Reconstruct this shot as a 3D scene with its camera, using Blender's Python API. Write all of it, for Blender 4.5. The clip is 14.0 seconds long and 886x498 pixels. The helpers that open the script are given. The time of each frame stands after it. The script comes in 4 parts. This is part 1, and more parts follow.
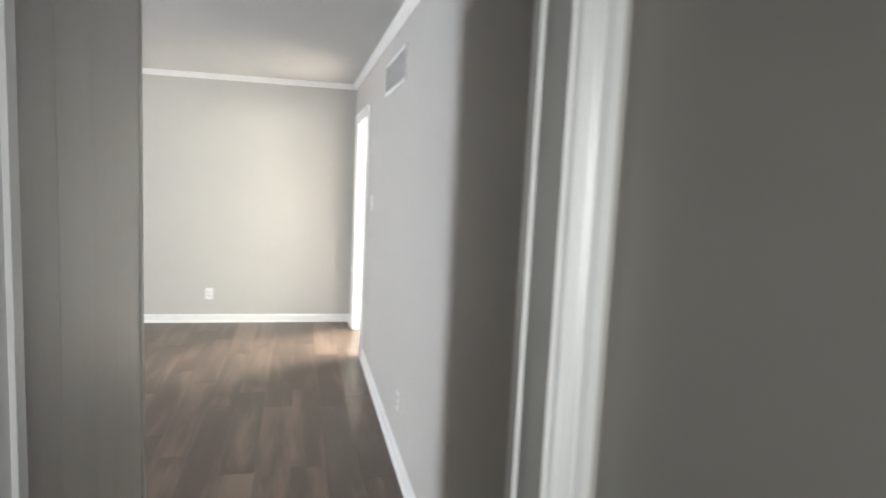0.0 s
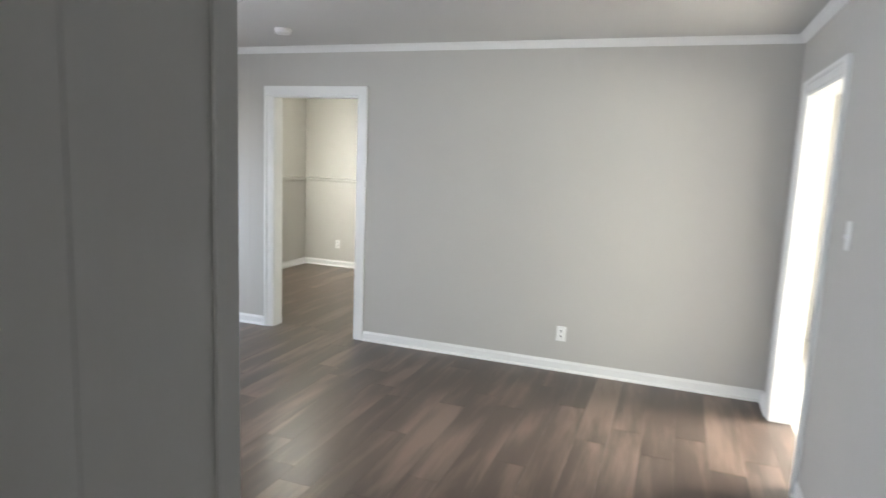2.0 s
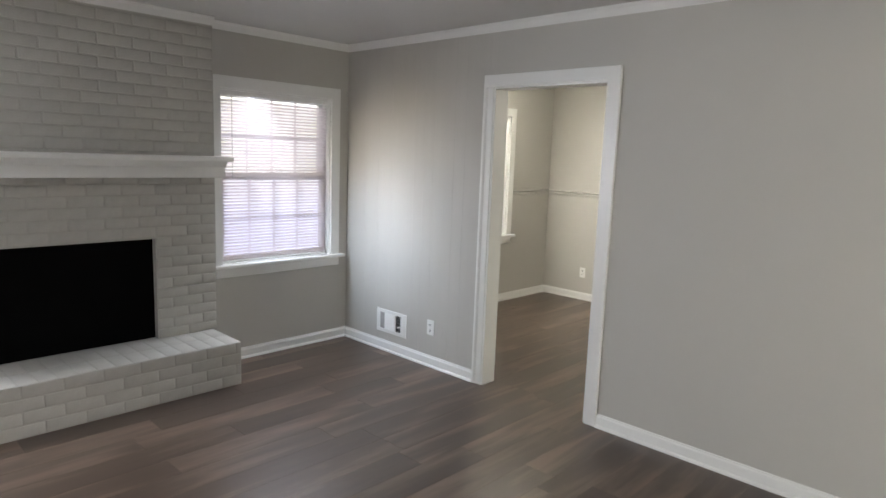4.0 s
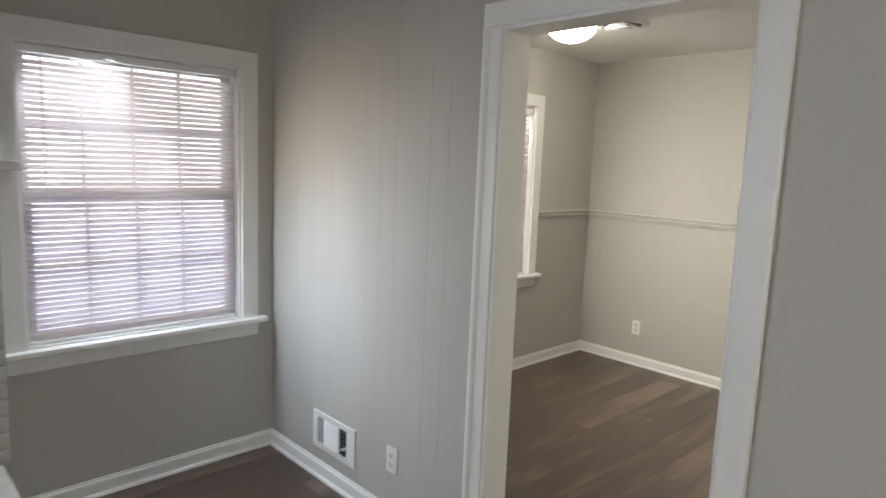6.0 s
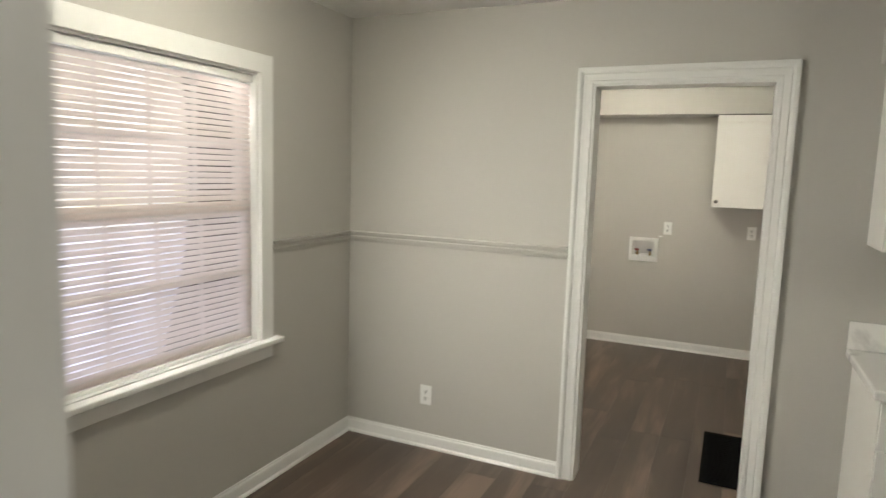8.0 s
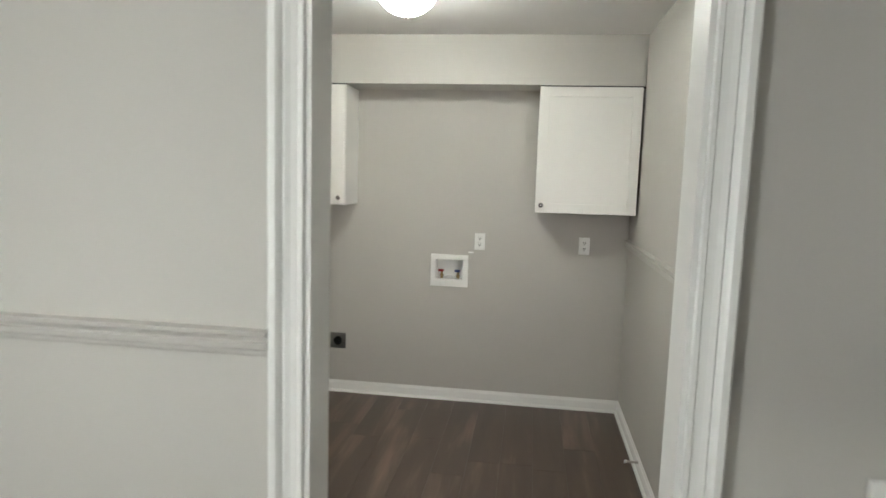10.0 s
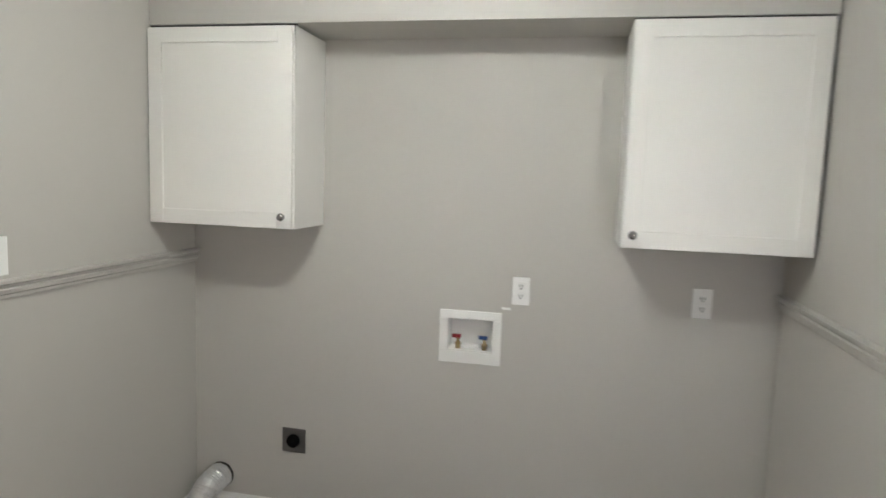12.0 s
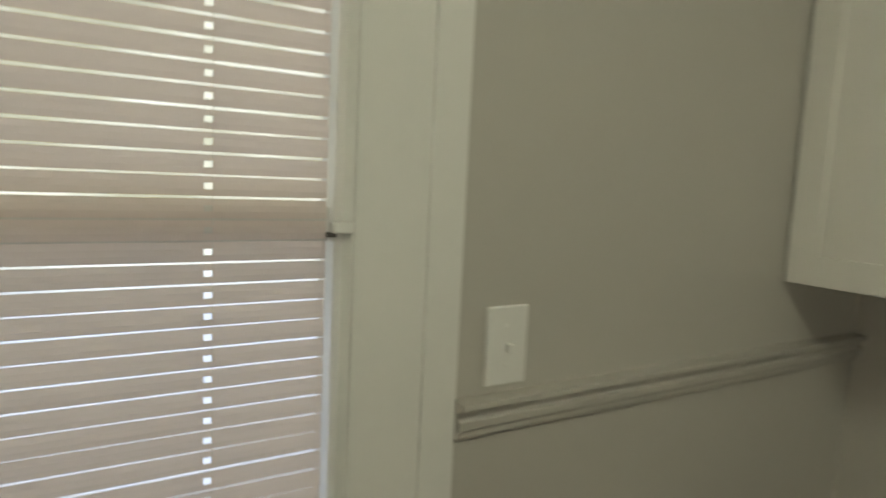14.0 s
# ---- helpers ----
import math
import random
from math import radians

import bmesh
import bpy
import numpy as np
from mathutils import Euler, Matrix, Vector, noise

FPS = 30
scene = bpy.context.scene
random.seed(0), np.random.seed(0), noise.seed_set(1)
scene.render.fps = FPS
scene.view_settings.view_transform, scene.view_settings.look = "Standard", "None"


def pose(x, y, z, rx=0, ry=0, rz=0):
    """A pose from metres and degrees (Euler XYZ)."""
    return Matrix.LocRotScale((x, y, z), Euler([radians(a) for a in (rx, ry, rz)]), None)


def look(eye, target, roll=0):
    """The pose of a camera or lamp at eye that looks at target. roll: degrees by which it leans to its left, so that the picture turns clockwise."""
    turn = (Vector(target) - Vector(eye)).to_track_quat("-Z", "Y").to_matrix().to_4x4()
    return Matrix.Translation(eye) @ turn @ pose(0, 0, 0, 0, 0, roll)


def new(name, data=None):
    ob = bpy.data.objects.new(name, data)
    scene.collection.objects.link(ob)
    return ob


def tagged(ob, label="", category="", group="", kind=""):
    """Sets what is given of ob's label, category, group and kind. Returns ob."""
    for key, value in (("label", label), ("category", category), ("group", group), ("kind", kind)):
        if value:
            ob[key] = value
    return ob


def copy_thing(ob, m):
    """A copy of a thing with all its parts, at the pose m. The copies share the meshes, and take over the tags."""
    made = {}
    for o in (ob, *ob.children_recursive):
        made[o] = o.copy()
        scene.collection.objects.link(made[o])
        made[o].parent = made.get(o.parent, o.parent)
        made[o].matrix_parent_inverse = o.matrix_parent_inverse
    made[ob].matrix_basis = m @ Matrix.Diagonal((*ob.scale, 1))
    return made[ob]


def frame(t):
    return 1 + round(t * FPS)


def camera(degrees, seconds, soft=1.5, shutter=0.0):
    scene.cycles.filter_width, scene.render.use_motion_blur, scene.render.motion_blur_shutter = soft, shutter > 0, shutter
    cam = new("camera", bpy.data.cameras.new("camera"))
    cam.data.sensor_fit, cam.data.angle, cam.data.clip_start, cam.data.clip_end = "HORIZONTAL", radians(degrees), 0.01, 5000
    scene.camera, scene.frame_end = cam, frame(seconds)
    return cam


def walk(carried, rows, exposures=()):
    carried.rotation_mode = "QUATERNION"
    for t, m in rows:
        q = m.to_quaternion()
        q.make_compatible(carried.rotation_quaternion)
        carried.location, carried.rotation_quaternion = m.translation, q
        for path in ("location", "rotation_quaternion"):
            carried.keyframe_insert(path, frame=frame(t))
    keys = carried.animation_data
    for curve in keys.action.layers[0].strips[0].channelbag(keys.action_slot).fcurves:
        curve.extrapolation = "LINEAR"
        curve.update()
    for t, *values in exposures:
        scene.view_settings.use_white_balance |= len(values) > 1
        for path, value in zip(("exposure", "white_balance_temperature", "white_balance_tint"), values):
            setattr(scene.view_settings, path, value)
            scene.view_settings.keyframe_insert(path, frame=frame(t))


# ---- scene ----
cam = camera(70.2, 14.0, shutter=0.4)
PATH = [
    (0, (0.49, -0.306, 1.551), (0.938, 1.631, 1.326), 2.7),
    (0.5, (0.53, 0.122, 1.546), (0.629, 2.104, 1.3), 2.7),
    (1, (0.486, 0.623, 1.574), (0.306, 2.596, 1.301), 2.6),
    (1.5, (0.453, 1.099, 1.58), (0.024, 3.032, 1.292), 2.5),
    (2, (0.362, 1.578, 1.587), (-0.318, 3.436, 1.295), 2.4),
    (2.5, (0.227, 1.953, 1.595), (-0.706, 3.698, 1.303), 2.2),
    (3, (0.15, 2.255, 1.599), (-1.0, 3.866, 1.309), 2.1),
    (3.2, (0.095, 2.365, 1.595), (-1.111, 3.934, 1.302), 2.1),
    (5.3, (-1.02, 4.111, 1.589), (-2.49, 5.437, 1.302), 2.2),
    (5.5, (-1.152, 4.246, 1.576), (-2.614, 5.581, 1.297), 2.2),
    (6, (-1.504, 4.607, 1.582), (-2.931, 5.982, 1.308), 2.3),
    (6.5, (-1.749, 4.966, 1.58), (-3.109, 6.408, 1.312), 2.2),
    (7, (-2.083, 5.291, 1.579), (-3.303, 6.855, 1.326), 2.1),
    (7.5, (-2.328, 5.68, 1.576), (-3.366, 7.371, 1.328), 2.0),
    (8, (-2.485, 6.069, 1.592), (-3.306, 7.876, 1.347), 1.8),
    (8.5, (-2.625, 6.516, 1.592), (-3.237, 8.405, 1.353), 1.5),
    (9, (-2.638, 6.967, 1.573), (-3.088, 8.901, 1.337), 1.4),
    (9.2, (-2.647, 7.139, 1.578), (-3.047, 9.084, 1.339), 1.5),
    (11.3, (-2.693, 9.089, 1.577), (-2.916, 11.064, 1.357), 1.7),
    (11.4, (-2.699, 9.147, 1.579), (-2.929, 11.121, 1.361), 1.7),
    (11.5, (-2.704, 9.226, 1.583), (-2.951, 11.198, 1.365), 1.7),
    (12, (-2.806, 9.655, 1.575), (-3.209, 11.602, 1.356), 2.0),
    (12.5, (-2.963, 10.027, 1.58), (-3.624, 11.901, 1.353), 2.4),
    (13, (-3.141, 10.311, 1.584), (-4.19, 11.998, 1.355), 2.4),
    (13.5, (-3.465, 10.509, 1.589), (-4.86, 11.92, 1.337), 3.0),
    (14, (-3.755, 10.65, 1.545), (-5.456, 11.676, 1.315), 2.7),
]
EXPOSURES = [
    (0.0, 1.2, 6150, 11), (1.8, 0.85, 5900, 10), (2.5, 0.33, 6250, 13), (3.0, 0.25, 6250, 13), (5.3, 0.12, 6350, 12), (6.4, -0.03, 6400, 12), (7.2, -0.08, 6900, 12), (7.7, -0.05, 6700, 12),
    (8.4, -0.14, 5900, 10), (9.2, 0.08, 5850, 10), (11.3, -0.36, 5500, 12), (12.0, 0.0, 5600, 13), (12.6, 0.09, 5650, 13), (13.1, -0.18, 5700, 14), (13.6, -0.85, 6300, 5), (14.0, -1.12, 6600, -1),
]
walk(cam, [(t, look(eye, target, roll)) for t, eye, target, roll in PATH], EXPOSURES)

# ---- light and sky ----
world = bpy.data.worlds.new("sky")
scene.world = world
world.use_nodes = True
wn = world.node_tree.nodes
sky = wn.new("ShaderNodeTexSky")
sky.sky_type, sky.sun_disc = "NISHITA", False
SUN_EL, SUN_AZ = radians(38), math.atan2(0.55, 1.0)
sky.sun_elevation, sky.sun_rotation = SUN_EL, radians(90) - SUN_AZ
wn["Background"].inputs["Strength"].default_value = 0.15
world.node_tree.links.new(sky.outputs["Color"], wn["Background"].inputs["Color"])
sun = new("sun", bpy.data.lights.new("sun", "SUN"))
sun.data.energy, sun.data.angle, sun.data.color = 4.0, radians(0.5), (1.0, 0.93, 0.84)
sun_dir = Vector((math.cos(SUN_AZ) * math.cos(SUN_EL), math.sin(SUN_AZ) * math.cos(SUN_EL), math.sin(SUN_EL)))
sun.matrix_basis = look(sun_dir * 30, (0, 0, 0))


def window_sky(name, eye, target, w, h, power, colour):
    """An area lamp, mostly for daylight entering by a window's opening."""
    ob = new(name, bpy.data.lights.new(name, "AREA"))
    ob.data.shape, ob.data.size, ob.data.size_y = "RECTANGLE", w, h
    ob.data.energy, ob.data.color = power, colour
    ob.matrix_basis = look(eye, target)
    return ob


def strip_sky(name, x, y, z, h, way, power, colour, spread):
    """Slanting daylight that a window's blinds let past: an upright strip beside the jamb, in the opening."""
    d = Vector(way).normalized()
    ob = window_sky(name, (x, y, z), tuple(Vector((x, y, z)) + d), 0.05, h, power, colour)
    ob.data.spread = radians(spread)
    return ob


# front room windows are unseen; these three lamps are added for light through doorway_3
window_sky("daylight_east", (4.12, 6.5, 1.35), (2.32, 5.66, -0.15), 1.9, 1.3, 155, (1.0, 0.95, 0.87)).data.spread = radians(66)
window_sky("daylight_corner", (4.12, 4.25, 1.35), (1.1, 5.45, 1.1), 1.2, 1.3, 39, (1.0, 0.96, 0.79)).data.spread = radians(110)
window_sky("daylight_south", (2.7, 3.36, 1.35), (1.3, 5.4, 1.0), 1.5, 1.3, 20, (1.0, 0.93, 0.80))
window_sky("daylight_front", (-4.50, 2.65, 1.37), (0.0, 3.1, 0.7), 0.86, 1.2, 60, (0.92, 0.95, 1.0)).data.spread = radians(150)
strip_sky("daylight_living_upper", -4.49, 5.20, 1.70, 0.46, (0.46, 0.84, -0.30), 1.5, (1.0, 0.88, 0.66), 84)
strip_sky("daylight_living_lower", -4.49, 5.20, 1.16, 0.60, (0.48, 0.82, -0.32), 3.4, (0.70, 0.84, 1.0), 92)
strip_sky("daylight_dining", -4.49, 7.46, 1.38, 1.15, (0.70, 0.68, -0.26), 13.5, (1.0, 0.96, 0.82), 106)
strip_sky("daylight_side_door", -2.05, 9.80, 1.25, 1.3, (-0.58, 0.80, -0.05), 5.5, (1.0, 0.90, 0.76), 110)
window_sky("daylight_living_head", (-4.49, 5.60, 1.96), (-4.19, 5.40, 1.03), 0.84, 0.05, 8.5, (0.86, 0.92, 1.0)).data.spread = radians(92)
window_sky("daylight_dining_head", (-4.49, 7.91, 1.98), (-4.12, 8.01, 1.05), 0.94, 0.05, 6.0, (1.0, 0.95, 0.84)).data.spread = radians(92)
window_sky("daylight_laundry", (-5.2, 10.68, 2.3), (-4.55, 10.68, 1.45), 0.7, 0.6, 6, (1.0, 0.92, 0.88))
# added fill before the solid hall end wall; brightens the doorway casing
window_sky("hall_fill", (0.70, -1.58, 1.4), (0.70, 0.7, 1.35), 0.55, 1.1, 2.4, (1.0, 0.99, 0.93)).data.spread = radians(64)

# ---- materials ----


def material(name, base, rough=0.5, metal=0.0, vary=0.06, scale=6.0, fine=90.0, bump=0.05, stretch=(1, 1, 1), emit=0.0, through_light=0.0, per_object=0.0):
    m = bpy.data.materials.new(name)
    m.use_nodes = True
    nt = m.node_tree
    n, link = nt.nodes, nt.links.new
    b = n["Principled BSDF"]
    b.inputs["Roughness"].default_value, b.inputs["Metallic"].default_value = rough, metal
    tc, mp = n.new("ShaderNodeTexCoord"), n.new("ShaderNodeMapping")
    mp.inputs["Scale"].default_value = stretch
    link(tc.outputs["Object"], mp.inputs["Vector"])
    big, small = n.new("ShaderNodeTexNoise"), n.new("ShaderNodeTexNoise")
    big.inputs["Scale"].default_value, small.inputs["Scale"].default_value = scale, fine
    big.inputs["Detail"].default_value, small.inputs["Detail"].default_value = 4, 3
    link(mp.outputs["Vector"], big.inputs["Vector"]), link(mp.outputs["Vector"], small.inputs["Vector"])
    add = n.new("ShaderNodeMath")
    add.operation = "MULTIPLY_ADD"
    add.inputs[1].default_value = 0.35
    link(small.outputs["Fac"], add.inputs[0]), link(big.outputs["Fac"], add.inputs[2])
    ramp = n.new("ShaderNodeMapRange")
    ramp.inputs["From Min"].default_value, ramp.inputs["From Max"].default_value = 0.35, 1.0
    ramp.inputs["To Min"].default_value, ramp.inputs["To Max"].default_value = 1 - vary, 1 + vary
    link(add.outputs[0], ramp.inputs["Value"])
    level = ramp.outputs["Result"]
    if per_object:
        info, spread, times = n.new("ShaderNodeObjectInfo"), n.new("ShaderNodeMapRange"), n.new("ShaderNodeMath")
        spread.inputs["To Min"].default_value, spread.inputs["To Max"].default_value = 1 - per_object, 1 + per_object
        times.operation = "MULTIPLY"
        link(info.outputs["Random"], spread.inputs["Value"])
        link(spread.outputs["Result"], times.inputs[0]), link(level, times.inputs[1])
        level = times.outputs[0]
    mul = n.new("ShaderNodeVectorMath")
    mul.operation = "SCALE"
    mul.inputs[0].default_value = base
    link(level, mul.inputs["Scale"])
    link(mul.outputs[0], b.inputs["Base Color"])
    if bump:
        bp = n.new("ShaderNodeBump")
        bp.inputs["Strength"].default_value, bp.inputs["Distance"].default_value = bump, 0.002
        link(small.outputs["Fac"], bp.inputs["Height"])
        link(bp.outputs["Normal"], b.inputs["Normal"])
    if emit:
        b.inputs["Emission Color"].default_value = (*base, 1)
        b.inputs["Emission Strength"].default_value = emit
    if through_light:
        tr, mix = n.new("ShaderNodeBsdfTranslucent"), n.new("ShaderNodeMixShader")
        tr.inputs["Color"].default_value = (*base, 1)
        mix.inputs["Fac"].default_value = through_light
        link(b.outputs["BSDF"], mix.inputs[1]), link(tr.outputs["BSDF"], mix.inputs[2])
        link(mix.outputs["Shader"], n["Material Output"].inputs["Surface"])
    return m


def wood_floor():
    m = material("vinyl_plank", (0.18, 0.134, 0.107), 0.42, vary=0.1, bump=0.0)
    nt = m.node_tree
    n, link = nt.nodes, nt.links.new
    b = n["Principled BSDF"]
    info, tc = n.new("ShaderNodeObjectInfo"), n.new("ShaderNodeTexCoord")
    shift, where = n.new("ShaderNodeVectorMath"), n.new("ShaderNodeMapping")
    shift.operation = "MULTIPLY_ADD"
    shift.inputs[1].default_value = (31.0, 47.0, 13.0)
    link(info.outputs["Random"], shift.inputs[0]), link(tc.outputs["Object"], shift.inputs[2])
    where.inputs["Scale"].default_value = (6.5, 0.9, 1)
    link(shift.outputs[0], where.inputs["Vector"])
    patch, grain = n.new("ShaderNodeTexNoise"), n.new("ShaderNodeTexNoise")
    patch.inputs["Scale"].default_value, patch.inputs["Detail"].default_value, patch.inputs["Distortion"].default_value = 1.2, 4, 0.3
    fine = n.new("ShaderNodeMapping")
    fine.inputs["Scale"].default_value = (70, 3, 1)
    link(shift.outputs[0], fine.inputs["Vector"]), link(where.outputs["Vector"], patch.inputs["Vector"])
    grain.inputs["Scale"].default_value, grain.inputs["Detail"].default_value = 1.0, 4
    link(fine.outputs["Vector"], grain.inputs["Vector"])
    ramp = n.new("ShaderNodeValToRGB")
    e = ramp.color_ramp.elements
    e[0].position, e[0].color = 0.18, (0.057, 0.041, 0.031, 1)
    e[1].position, e[1].color = 0.72, (0.178, 0.128, 0.095, 1)
    mid = ramp.color_ramp.elements.new(0.5)
    mid.color = (0.087, 0.062, 0.046, 1)
    blend, tone = n.new("ShaderNodeMath"), n.new("ShaderNodeMath")
    blend.operation = tone.operation = "MULTIPLY_ADD"
    blend.inputs[1].default_value = 0.19
    link(grain.outputs["Fac"], blend.inputs[0]), link(patch.outputs["Fac"], blend.inputs[2])
    tone.inputs[1].default_value = 0.22
    link(info.outputs["Random"], tone.inputs[0]), link(blend.outputs[0], tone.inputs[2])
    back = n.new("ShaderNodeMath")
    back.operation = "SUBTRACT"
    back.inputs[1].default_value = 0.20
    link(tone.outputs[0], back.inputs[0]), link(back.outputs[0], ramp.inputs["Fac"])
    link(ramp.outputs["Color"], b.inputs["Base Color"])
    bp, rough = n.new("ShaderNodeBump"), n.new("ShaderNodeMapRange")
    bp.inputs["Strength"].default_value, bp.inputs["Distance"].default_value = 0.012, 0.001
    link(grain.outputs["Fac"], bp.inputs["Height"]), link(bp.outputs["Normal"], b.inputs["Normal"])
    rough.inputs["To Min"].default_value, rough.inputs["To Max"].default_value = 0.30, 0.36
    b.inputs["Specular IOR Level"].default_value = 0.5
    link(grain.outputs["Fac"], rough.inputs["Value"]), link(rough.outputs["Result"], b.inputs["Roughness"])
    return m


def marble():
    m = material("marble_laminate", (0.8, 0.79, 0.77), 0.22, bump=0.0)
    n, link = m.node_tree.nodes, m.node_tree.links.new
    tc, cloud, ramp = n.new("ShaderNodeTexCoord"), n.new("ShaderNodeTexNoise"), n.new("ShaderNodeValToRGB")
    cloud.inputs["Scale"].default_value, cloud.inputs["Detail"].default_value, cloud.inputs["Distortion"].default_value = 5.0, 5, 0.5
    e = ramp.color_ramp.elements
    e[0].position, e[0].color = 0.27, (0.30, 0.295, 0.29, 1)
    e[1].position, e[1].color = 0.45, (0.82, 0.81, 0.79, 1)
    mid = e.new(0.37)
    mid.color = (0.62, 0.61, 0.60, 1)
    link(tc.outputs["Object"], cloud.inputs["Vector"]), link(cloud.outputs["Fac"], ramp.inputs["Fac"])
    link(ramp.outputs["Color"], n["Principled BSDF"].inputs["Base Color"])
    return m


def glass_pane():
    m = bpy.data.materials.new("window_glass")
    m.use_nodes = True
    n, link = m.node_tree.nodes, m.node_tree.links.new
    clear, gloss, mix, lw = n.new("ShaderNodeBsdfTransparent"), n.new("ShaderNodeBsdfGlossy"), n.new("ShaderNodeMixShader"), n.new("ShaderNodeFresnel")
    gloss.inputs["Roughness"].default_value = 0.02
    lw.inputs["IOR"].default_value = 1.45
    link(lw.outputs["Fac"], mix.inputs["Fac"]), link(clear.outputs[0], mix.inputs[1]), link(gloss.outputs[0], mix.inputs[2])
    link(mix.outputs["Shader"], n["Material Output"].inputs["Surface"])
    return m


WALL = material("greige_paint", (0.50, 0.485, 0.45), 0.62, vary=0.025, scale=1.6, fine=260, bump=0.10)
RAIL = material("greige_satin_trim", (0.50, 0.485, 0.45), 0.4, vary=0.03, scale=5, fine=120, bump=0.05)
PANEL = material("greige_wood_panelling", (0.48, 0.465, 0.43), 0.33, vary=0.035, scale=2.0, fine=40, bump=0.12, stretch=(6, 6, 0.5), per_object=0.015)
PANEL_MATT = material("greige_matt_panelling", (0.50, 0.485, 0.45), 0.58, vary=0.03, scale=2.0, fine=40, bump=0.08, stretch=(6, 6, 0.5), per_object=0.012)
BEIGE = material("beige_paint", (0.62, 0.54, 0.44), 0.5, vary=0.03, scale=2, fine=200, bump=0.08)
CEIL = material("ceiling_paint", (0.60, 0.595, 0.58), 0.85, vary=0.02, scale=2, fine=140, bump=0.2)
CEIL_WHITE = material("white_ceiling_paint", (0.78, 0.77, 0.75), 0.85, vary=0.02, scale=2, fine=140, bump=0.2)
TRIM = material("white_trim_paint", (0.80, 0.80, 0.78), 0.32, vary=0.025, scale=7, fine=60, bump=0.06)
CAB = material("white_cabinet_paint", (0.80, 0.79, 0.755), 0.38, vary=0.015, scale=4, fine=80, bump=0.03)
PLASTIC = material("white_plastic", (0.82, 0.82, 0.80), 0.3, vary=0.01, bump=0.0)
BRICK = material("painted_brick", (0.47, 0.458, 0.42), 0.6, vary=0.07, scale=14, fine=120, bump=0.6, per_object=0.04)
MORTAR = material("painted_mortar", (0.455, 0.444, 0.405), 0.75, vary=0.08, scale=20, fine=160, bump=0.8)
FIRE_BLACK = material("black_firebox", (0.003, 0.003, 0.003), 0.95, vary=0.2, scale=10, bump=0.3)
BLACK = material("black_rubber", (0.006, 0.006, 0.006), 0.95, vary=0.2, scale=30, fine=300, bump=0.8)
FIRE_BLACK.node_tree.nodes["Principled BSDF"].inputs["Specular IOR Level"].default_value = 0.05
BLACK.node_tree.nodes["Principled BSDF"].inputs["Specular IOR Level"].default_value = 0.06
DARK = material("dark_gap", (0.03, 0.03, 0.03), 0.8, bump=0.0)
KNOB = material("polished_nickel", (0.36, 0.35, 0.345), 0.12, metal=1.0, vary=0.05, bump=0.0)
STEEL = material("satin_nickel", (0.55, 0.53, 0.50), 0.28, metal=1.0, vary=0.05, bump=0.02)
FOIL = material("aluminium_foil_duct", (0.74, 0.74, 0.75), 0.36, metal=1.0, vary=0.10, scale=30, fine=140, bump=0.35)
BRASS = material("brass", (0.36, 0.27, 0.14), 0.3, metal=1.0, vary=0.05)
RED = material("red_plastic", (0.26, 0.012, 0.016), 0.4)
BLUE = material("blue_plastic", (0.014, 0.045, 0.17), 0.4)
GREYPAINT = material("light_grey_paint", (0.38, 0.37, 0.36), 0.5)
GREYPLATE = material("grey_steel_plate", (0.16, 0.155, 0.15), 0.4, metal=0.6)
SLAT = material("white_vinyl_slat", (0.85, 0.81, 0.82), 0.45, vary=0.02, bump=0.02, through_light=0.70)
BLUSH_SLAT = material("off_white_vinyl_slat", (0.86, 0.80, 0.77), 0.45, vary=0.02, bump=0.02, through_light=0.70)
DOME = material("lit_frosted_glass", (1.0, 0.945, 0.76), 0.4, vary=0.0, bump=0.0, emit=60.0)
BRIGHT_DOME = material("bright_frosted_glass", (1.0, 0.945, 0.76), 0.4, vary=0.0, bump=0.0, emit=88.0)
OPAL = material("opal_glass", (0.85, 0.86, 0.88), 0.15, vary=0.0, bump=0.0)
FLOOR = wood_floor()
MARBLE = marble()
GLASS = glass_pane()
CARPET = material("pale_carpet", (0.55, 0.51, 0.45), 0.95, vary=0.1, scale=5, fine=300, bump=0.5)
LAWN = material("dry_ground", (0.30, 0.28, 0.24), 0.9, vary=0.3, scale=2, fine=30, bump=0.5)

# ---- building tools ----


def mesh_of(name, bm, mat, smooth=False):
    me = bpy.data.meshes.new(name)
    bmesh.ops.recalc_face_normals(bm, faces=bm.faces)
    bm.to_mesh(me)
    bm.free()
    me.materials.append(mat)
    if smooth:
        for p in me.polygons:
            p.use_smooth = True
    return me


def part(name, bm, mat, parent, label="", smooth=False):
    """One mesh under a thing or a part, at the thing's own origin."""
    ob = new(name, mesh_of(name, bm, mat, smooth))
    ob.parent = parent
    return tagged(ob, label)


def piece(name, me, parent, m):
    """One of many alike pieces, which share a mesh."""
    ob = new(name, me)
    ob.parent, ob.matrix_basis = parent, m
    return ob


def thing(name, label, category, group="", at=None, kind=""):
    ob = new(name)
    ob.empty_display_size = 0.1
    if at is not None:
        ob.matrix_basis = at
    return tagged(ob, label, category, group, kind)


def solid(name, bm, mat, label, category, kind="structure", smooth=False):
    return tagged(new(name, mesh_of(name, bm, mat, smooth)), label, category, "", kind)


